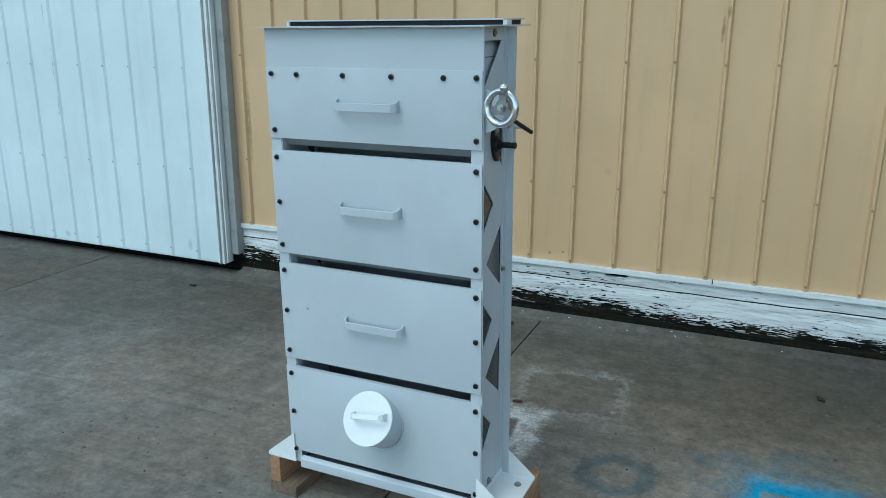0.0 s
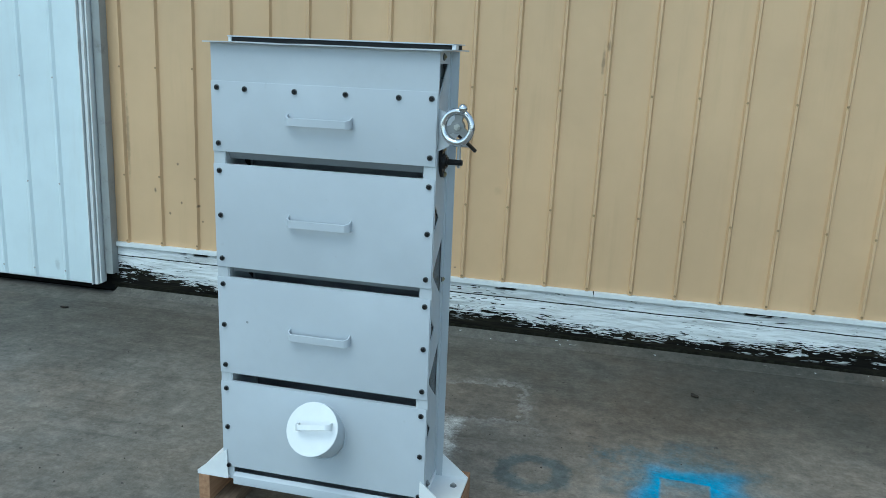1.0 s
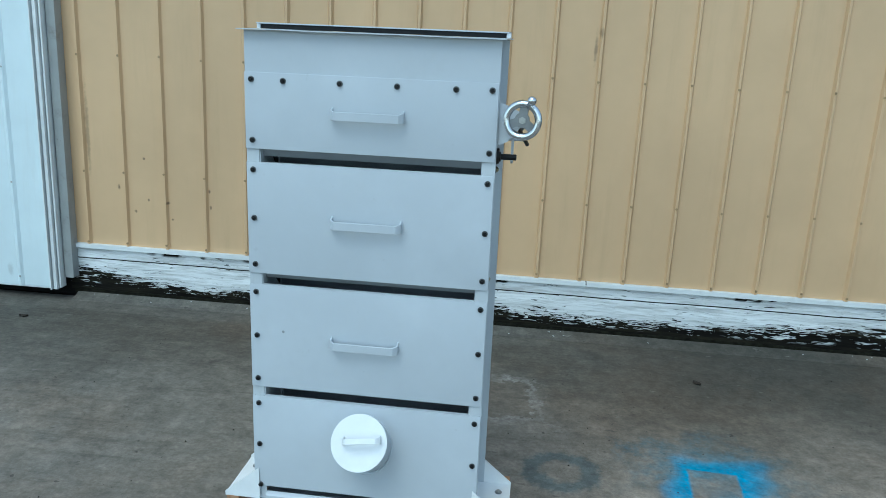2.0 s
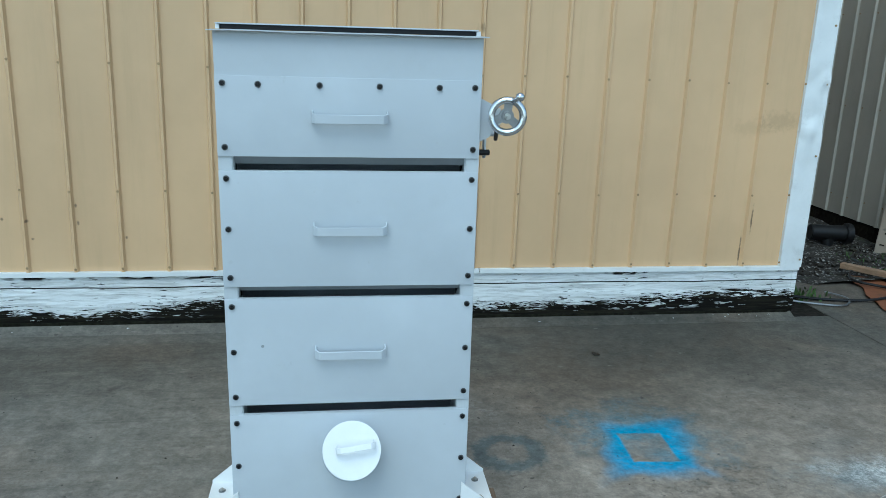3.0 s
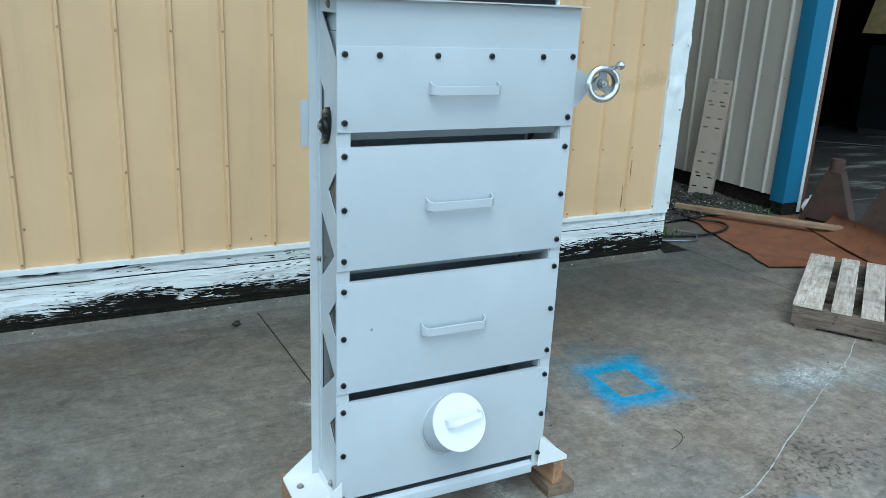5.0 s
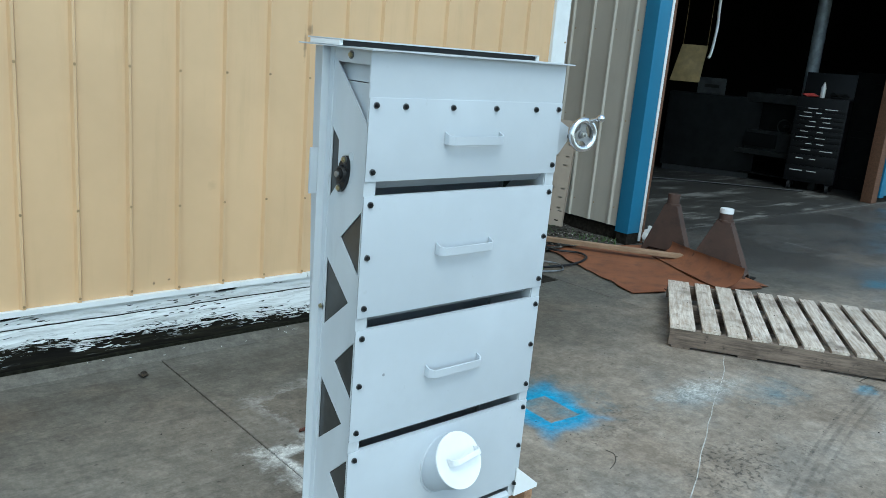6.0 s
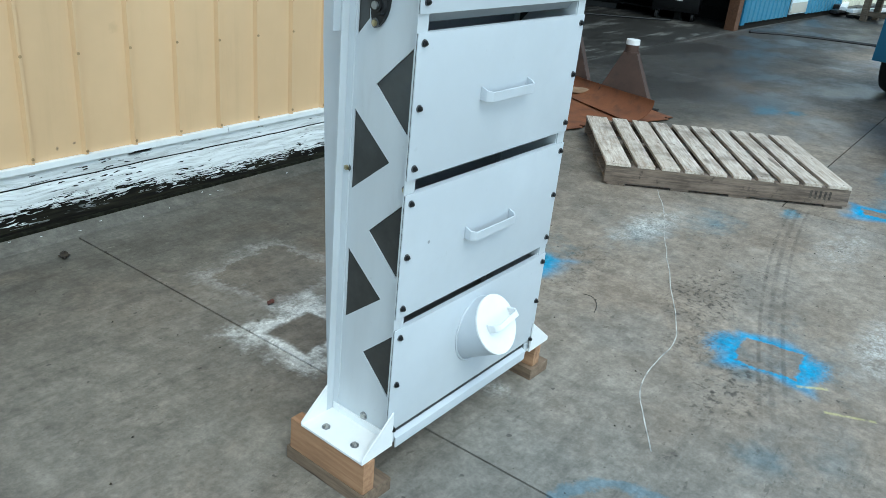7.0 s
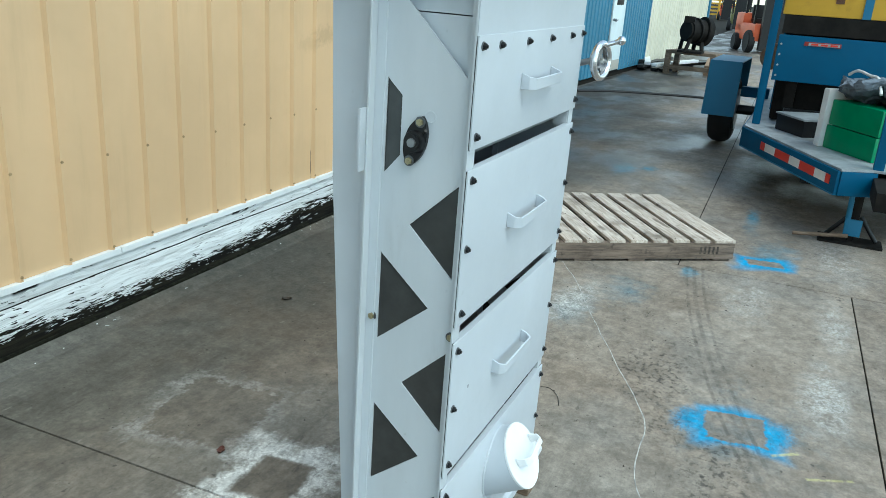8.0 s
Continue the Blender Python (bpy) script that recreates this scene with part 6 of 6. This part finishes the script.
# ---- trailer ----
def trailer():
    t = pose(4.25, 0.62, 0, 0, 0, -2)
    base = thing("trailer", t, "blue steel flatbed trailer with a tapered front deck and reflective tape", "trailer")
    zt = 0.50
    deck = [(-1.53, 0.235), (-1.43, 0.05), (-1.43, -0.05), (-1.53, -0.235), (-0.12, -0.93), (3.4, -0.93), (3.4, 0.93), (-0.12, 0.93)]
    part("deck", plate(deck, [], 0.012, Matrix.Translation((0, 0, zt - 0.012))), DECK, base, "worn grey steel deck plate", smooth=False)
    for s in (1, -1):
        a, b = Vector((-0.12, s * 0.915, 0)), Vector((-1.52, s * 0.227, 0))
        d = b - a
        along = Matrix.Translation(a) @ Matrix.Rotation(math.atan2(d.y, d.x), 4, "Z")
        rail = part("front_rail", moved(box(0, d.length, -0.03, 0.03, zt - 0.165, zt - 0.014, 0.004), along), BLUE_PAINT, base)
        u = 0.40
        for k, long_ in enumerate((0.08, 0.18, 0.24, 0.16, 0.22, 0.15, 0.06)):
            flip = -0.033 if s > 0 else 0.031
            bm = box(u, u + long_ - 0.002, 0, 0.002, zt - 0.112, zt - 0.054)
            part("tape", moved(bm, along @ Matrix.Translation((0, flip, 0))), RED_TAPE if k % 2 == 0 else WHITE_TAPE, rail)
            u += long_
        # lower flange turned out along the rail
        bm = plate([(-0.034, zt - 0.165), (-0.034, zt - 0.157), (0.03, zt - 0.157), (0.03, zt - 0.165)], [], d.length, YZ)
        part("flange", moved(bm, along @ Matrix.Diagonal((1, 1 if s > 0 else -1, 1, 1))), BLUE_TRIM, rail)
        part("side_rail", box(-0.12, 3.4, s * 0.915 - 0.03, s * 0.915 + 0.03, zt - 0.165, zt - 0.014, 0.004), BLUE_PAINT, base)
        c, e = Vector((-1.52, s * 0.227, 0)), Vector((-1.43, s * 0.05, 0))
        d = e - c
        part("nose", moved(box(-0.01, d.length + 0.02, -0.012, 0.012, zt - 0.165, zt - 0.014, 0.003), Matrix.Translation(c) @ Matrix.Rotation(math.atan2(d.y, d.x), 4, "Z")), BLUE_PAINT, base)
    # tongue takes near-black iron to carry the shadow under the nose
    part("tongue", box(-1.9, -1.2, -0.05, 0.05, zt - 0.15, zt - 0.04, 0.006), MOTOR, base, "steel tongue coloured near black for the shadow under the nose")
    # posts and the hung panel
    for x, y in ((0.02, 0.86), (0.02, -0.86), (1.15, 0.80), (3.3, 0.86)):
        part("post", box(x, x + 0.06, y - 0.03, y + 0.03, zt, 2.3, 0.004), BLUE_PAINT, base)
    panel = part("panel", box(0.03, 0.055, -0.81, 0.81, 0.86, 1.21, 0.003), BLUE_PAINT, base)
    for k in range(4):
        part("rivet", rod((0.03, 0.785, 0.90 + 0.08 * k), (0.024, 0.785, 0.90 + 0.08 * k), 0.008, 8), ZINC, panel)
    part("warning_strip", box(0.024, 0.0295, 0.36, 0.62, 1.140, 1.170, 0.001), RED_DULL, panel)
    part("warning_strip", box(0.021, 0.0238, 0.37, 0.59, 1.143, 1.164), DECK, panel)
    for k in range(3):
        part("warning_lens", box(0.018, 0.0208, 0.385 + 0.068 * k, 0.435 + 0.068 * k, 1.147, 1.160), RED_TAPE, panel)
    part("roof_beam", box(-0.02, 0.10, -0.9, 0.9, 2.2, 2.3), BLUE_PAINT, base)
    # wheels and fenders
    for s in (1, -1):
        y0, y1 = (1.18, 1.44) if s > 0 else (-1.44, -1.18)
        x, r = 2.04, 0.36
        wheel = part("wheel", rod((x, y0, r), (x, y1, r), r * 0.58, 28), STEEL, base)
        bm = ring((x, (y0 + y1) / 2, r), (0, 1, 0), r * 0.78, r * 0.22, 48, 12)
        moved(bm, Matrix.Translation((0, (y0 + y1) / 2, 0)) @ Matrix.Diagonal((1, 1.55, 1, 1)) @ Matrix.Translation((0, -(y0 + y1) / 2, 0)))
        part("tyre", bm, RUBBER, wheel)
        bm = box(x - 0.50, x + 0.50, y0 - 0.02, y1 + 0.03, 0.86, 0.872, 0.003)
        own = box(0, 0.012, y0 - 0.02, y1 + 0.03, -0.53, 0.0, 0.003)
        merged(bm, moved(own, Matrix.Translation((x - 0.50, 0, 0.868)) @ Matrix.Rotation(radians(8), 4, "Y")))
        box(x + 0.49, x + 0.50, y0 - 0.02, y1 + 0.03, 0.45, 0.868, bm=bm)
        part("fender", bm, BLUE_TRIM, base)
        part("fender_bracket", box(x - 0.06, x + 0.06, min(s * 0.9, s * 1.17), max(s * 0.9, s * 1.17), 0.50, 0.60), BLUE_PAINT, base)
    part("axle", rod((2.04, -1.3, 0.36), (2.04, 1.3, 0.36), 0.05, 16), BLACK, base)
    # unseen beams, added to keep light out from under the deck
    for y in (-0.45, 0.37):
        part("shade_beam", box(-0.6, 3.3, y, y + 0.08, zt - 0.30, zt - 0.014, 0.004), BLACK, base)
    for x in (0.1, 0.9, 1.6):
        part("shade_cross_beam", box(x, x + 0.08, -0.88, 0.88, zt - 0.24, zt - 0.10, 0.004), BLACK, base)
    # jack under the nose
    jx, jy = -1.30, 0.09
    bm = box(jx - 0.028, jx + 0.028, jy - 0.028, jy + 0.028, 0.14, 0.34, 0.004)
    box(jx - 0.020, jx + 0.020, jy - 0.020, jy + 0.020, 0.012, 0.15, 0.003, bm=bm)
    box(jx - 0.10, jx + 0.10, jy - 0.19, jy + 0.19, 0.0, 0.014, 0.003, bm=bm)
    jack = part("jack", bm, MOTOR, base)
    part("jack_sleeve", box(jx - 0.045, jx - 0.029, jy - 0.05, jy + 0.05, 0.05, 0.16, 0.003), BLUE_TRIM, jack)
    part("jack_leg", rod((jx - 0.03, jy + 0.035, 0.10), (jx - 0.03, jy + 0.045, 0.42), 0.017, 12), BLUE_TRIM, jack)
    bm = rod((jx - 0.02, jy + 0.04, 0.17), (jx + 0.02, jy + 0.15, 0.02), 0.014, 10)
    rod((jx + 0.02, jy - 0.04, 0.17), (jx + 0.02, jy - 0.15, 0.02), 0.014, 10, bm=bm)
    part("brace", bm, BLACK, jack)
    part("jack_crank", rod((jx - 0.07, jy + 0.02, 0.055), (jx - 0.12, jy + 0.34, 0.030), 0.013, 10), TIMBER_OLD, jack)
    part("winch_post", box(-1.40, -1.34, 0.0, 0.06, zt, 0.93, 0.004), BLUE_PAINT, base)
    # load: yellow hopper on the posts
    m = t
    base2 = thing("yellow_hopper", t @ pose(0.10, 0, 1.36), "large yellow steel hopper carried on a blue trailer frame", "hopper")
    part("shell", box(0, 2.9, -0.82, 0.82, 0.0, 0.9, 0.015), YELLOW, base2)
    part("seam_strip", box(-0.012, -0.001, 0.20, 0.26, 0.0, 0.9), BLUE_TRIM, base2)
    part("label_plate", box(-0.008, -0.001, 0.40, 0.46, 0.10, 0.20), JAMB, base2)
    # underframe and legs in near-black iron for the dark space under the hopper
    part("underframe", box(0.0, 2.9, -0.80, 0.80, -0.14, -0.002), MOTOR, base2)
    for x in (0.2, 2.4):
        part("leg", box(x, x + 0.08, -0.7, -0.62, zt - 1.36, -0.14), MOTOR, base2)
        part("leg", box(x, x + 0.08, 0.62, 0.7, zt - 1.36, -0.14), MOTOR, base2)
    bm = rod((0.55, 0.74, 0.92), (1.0, 0.74, 0.92), 0.12, 22, bevel=0.02)
    ob = tagged(part("tan_drum", bm, LUMBER), "tan roll lying on trailer brackets", "roll")
    ob.matrix_basis = t @ Matrix.Translation((1.1, 0.17, 0.02))
    # invented black block that fills the shaded space below the hopper
    base4 = thing("shade_block", t @ pose(0.62, 0, zt), "black block added to fill the shade under the yellow hopper", "engine")
    part("block_body", box(-0.2, 2.2, -0.75, 0.79, 0.0, 0.71, 0.03), MOTOR, base4)
    part("block_pipe", rod((-0.1, 0.3, 0.5), (-0.32, 0.3, 0.5), 0.06, 18), RUST_BROWN, base4)
    part("block_disc", rod((-0.201, -0.1, 0.35), (-0.26, -0.1, 0.35), 0.24, 28, bevel=0.01), BLACK, base4)
    # things on the deck
    spot = t @ pose(-0.717, 0.357, zt, 0, 0, 213.4)
    base3 = thing("green_bin", spot, "green plastic bin with a white end panel on the trailer deck", "bin")
    part("bin_lower", box(0, 0.53, 0.0, 0.36, 0.0, 0.16, 0.012), GREEN, base3)
    part("bin_upper", box(0.006, 0.535, 0.004, 0.356, 0.163, 0.335, 0.014), GREEN, base3)
    part("end_panel", box(-0.066, -0.004, -0.03, 0.38, 0.0, 0.40, 0.008), WHITE_PLASTIC, base3)
    bm = bmesh.new()
    bmesh.ops.create_icosphere(bm, subdivisions=5, radius=0.20)
    moved(bm, Matrix.Diagonal((1.5, 1.05, 0.42, 1)))
    crumple(crumple(crumple(bm, 0.10, 5, 3), 0.05, 14, 9), 0.012, 40, 5)
    ob = tagged(part("crumpled_cloth", bm, TARP), "crumpled grey-blue cloth heap on a green bin", "cloth")
    ob.data.shade_smooth()
    low = min(v.co.z for v in ob.data.vertices)
    ob.matrix_basis = spot @ Matrix.Translation((0.27, 0.2, 0.335 - low - 0.03))
    ob = tagged(part("white_strap", pipe([(-0.25, 0.0, 0.10), (-0.16, 0.0, 0.135), (0.0, -0.02, 0.12), (0.10, -0.03, 0.11), (0.20, -0.06, 0.02)], 0.010), WHITE_PLASTIC), "white strap draped over a cloth heap", "strap")
    ob.matrix_basis = spot @ Matrix.Translation((0.20, 0.12, 0.40))
    base5 = thing("metal_case", t @ pose(-0.42, 0.50, zt, 0, 0, 33), "black metal case with a grey lid on the trailer deck", "case")
    part("body", box(0, 0.38, -0.34, 0, 0, 0.12, 0.006), BLACK, base5)
    part("lid", box(-0.01, 0.39, -0.35, 0.01, 0.121, 0.136, 0.003), DECK, base5)
    bm = box(0, 0.6, 0, 0.04, 0.10, 0.14)
    box(0, 0.04, 0, 0.4, 0.10, 0.14, bm=bm)
    for x, y in ((0, 0), (0.56, 0), (0, 0.36)):
        box(x, x + 0.04, y, y + 0.04, 0, 0.12, bm=bm)
    ob = tagged(part("luggage_rack", bm, BLACK), "black steel rack on the trailer deck", "rack")
    ob.matrix_basis = t @ pose(0.16, 0.28, zt, 0, 0, 8)


trailer()


# ---- far yard ----
def far_yard():
    # grinder on a timber bench
    base = thing("timber_bench", pose(13.6, 2.60, 0, 0, 0, 80), "low worn timber bench in the yard", "bench")
    w, d, h = 0.98, 0.7, 0.46
    part("top", box(0, w, -d, 0, h - 0.06, h, 0.006), BENCH_WOOD, base)
    for x in (0.0, w - 0.1):
        for y in (-d, -0.1):
            part("leg", box(x, x + 0.1, y, y + 0.1, 0, h - 0.06, 0.004), BENCH_WOOD, base)
    part("stretcher", box(0.1, w - 0.1, -0.09, -0.03, 0.10, 0.18), BENCH_WOOD, base)
    bm = rod((13.45, 3.20, 0.86), (13.75, 2.92, 0.85), 0.20, 28, 0.22, bevel=0.03)
    rod((13.72, 2.95, 0.86), (13.80, 2.86, 0.85), 0.27, 32, bevel=0.012, bm=bm)
    rod((13.80, 2.86, 0.85), (13.86, 2.80, 0.85), 0.10, 20, bm=bm)
    ring((13.60, 3.06, 0.86), (0.3, -0.28, 0), 0.225, 0.02, 32, 8, bm=bm)
    box(13.40, 13.56, 3.06, 3.26, 1.00, 1.12, 0.02, bm=bm)
    rod((13.42, 3.10, 0.70), (13.36, 3.16, 0.46), 0.035, 10, bm=bm)
    rod((13.62, 3.26, 0.70), (13.64, 3.30, 0.46), 0.035, 10, bm=bm)
    rod((13.60, 2.90, 0.66), (13.54, 2.86, 0.46), 0.04, 10, bm=bm)
    rod((13.78, 3.04, 0.66), (13.84, 3.06, 0.46), 0.04, 10, bm=bm)
    box(13.34, 13.86, 2.84, 3.30, 0.46, 0.50, 0.008, bm=bm)
    crumple(bm, 0.012, 5)
    tagged(part("old_motor", bm, MOTOR), "black old motor on a low timber bench", "motor")
    rng = random.Random(3)
    for k in range(9):
        a = Vector((13.6 + rng.uniform(0, 1.8), 3.62 + 0.055 * k, 0.0))
        bm = box(0, rng.uniform(1.4, 2.4), -0.06, 0.06, 0, 0.06, 0.004)
        ob = tagged(part("scrap_bar", bm, WHITE_PAINT if k in (2, 5) else BLACK), "scrap metal length in a heap", "scrap", "scrap heap")
        ob.matrix_basis = Matrix.Translation((a.x, a.y, 0.003 + 0.062 * (k % 3))) @ pose(0, 0, 0, 0, 0, rng.uniform(-25, 15))
    for k in range(6):
        bm = box(0, 2.6, -0.05, 0.05, 0, 0.09, 0.004)
        ob = tagged(part("timber_length", bm, LUMBER), "pale timber length stacked behind a bench", "timber", "timber stack")
        ob.matrix_basis = pose(14.2, 2.5 + 0.14 * (k % 3), 0.095 * (k // 3) + 0.002, 0, 0, 4)
    # lift trucks far off
    for x, y, mat, label, turn in ((24.5, 2.25, ORANGE, "orange lift truck parked in the yard", 200), (43.5, 4.05, OLIVE, "olive lift truck parked far off", 185), (66.0, 6.5, ORANGE, "orange lift truck parked far off", 185)):
        base = thing("lift_truck", pose(x, y, 0, 0, 0, turn), label, "lift truck", "lift trucks")
        bm = box(-1.0, 0.9, -0.5, 0.5, 0.35, 0.85, 0.06)
        box(-1.1, -0.35, -0.5, 0.5, 0.5, 1.15, 0.10, bm=bm)
        part("body", bm, mat, base)
        for wx, r in ((-0.65, 0.26), (0.6, 0.33)):
            for wy in (-0.52, 0.52):
                part("wheel", rod((wx, wy - 0.1, r), (wx, wy + 0.1, r), r, 24, bevel=0.03), RUBBER, base)
        for px in (-0.4, 0.55):
            for py in (-0.42, 0.42):
                part("roof_post", box(px - 0.03, px + 0.03, py - 0.03, py + 0.03, 0.85, 2.05), BLACK, base)
        part("roof", box(-0.5, 0.65, -0.48, 0.48, 2.05, 2.12, 0.02), BLACK, base)
        part("mast", box(0.95, 1.1, -0.35, 0.35, 0.1, 2.1), BLACK, base)
        part("seat", box(-0.35, 0.1, -0.25, 0.25, 0.85, 1.0, 0.04, bm=box(-0.42, -0.32, -0.25, 0.25, 0.9, 1.4, 0.03)), BLACK, base)
    # yellow railing at the far end
    base = thing("yellow_rack", pose(73, 9.6, 0, 0, 0, 90), "yellow steel rack far across the yard", "rack")
    for k in range(6):
        part("rail", box(-4, 4, -0.06, 0.06, 0.25 + 0.3 * k, 0.40 + 0.3 * k), YELLOW, base)
    for k in range(5):
        part("upright", box(-4 + 2 * k, -3.85 + 2 * k, 0.07, 0.2, 0, 2.0), YELLOW, base)


far_yard()
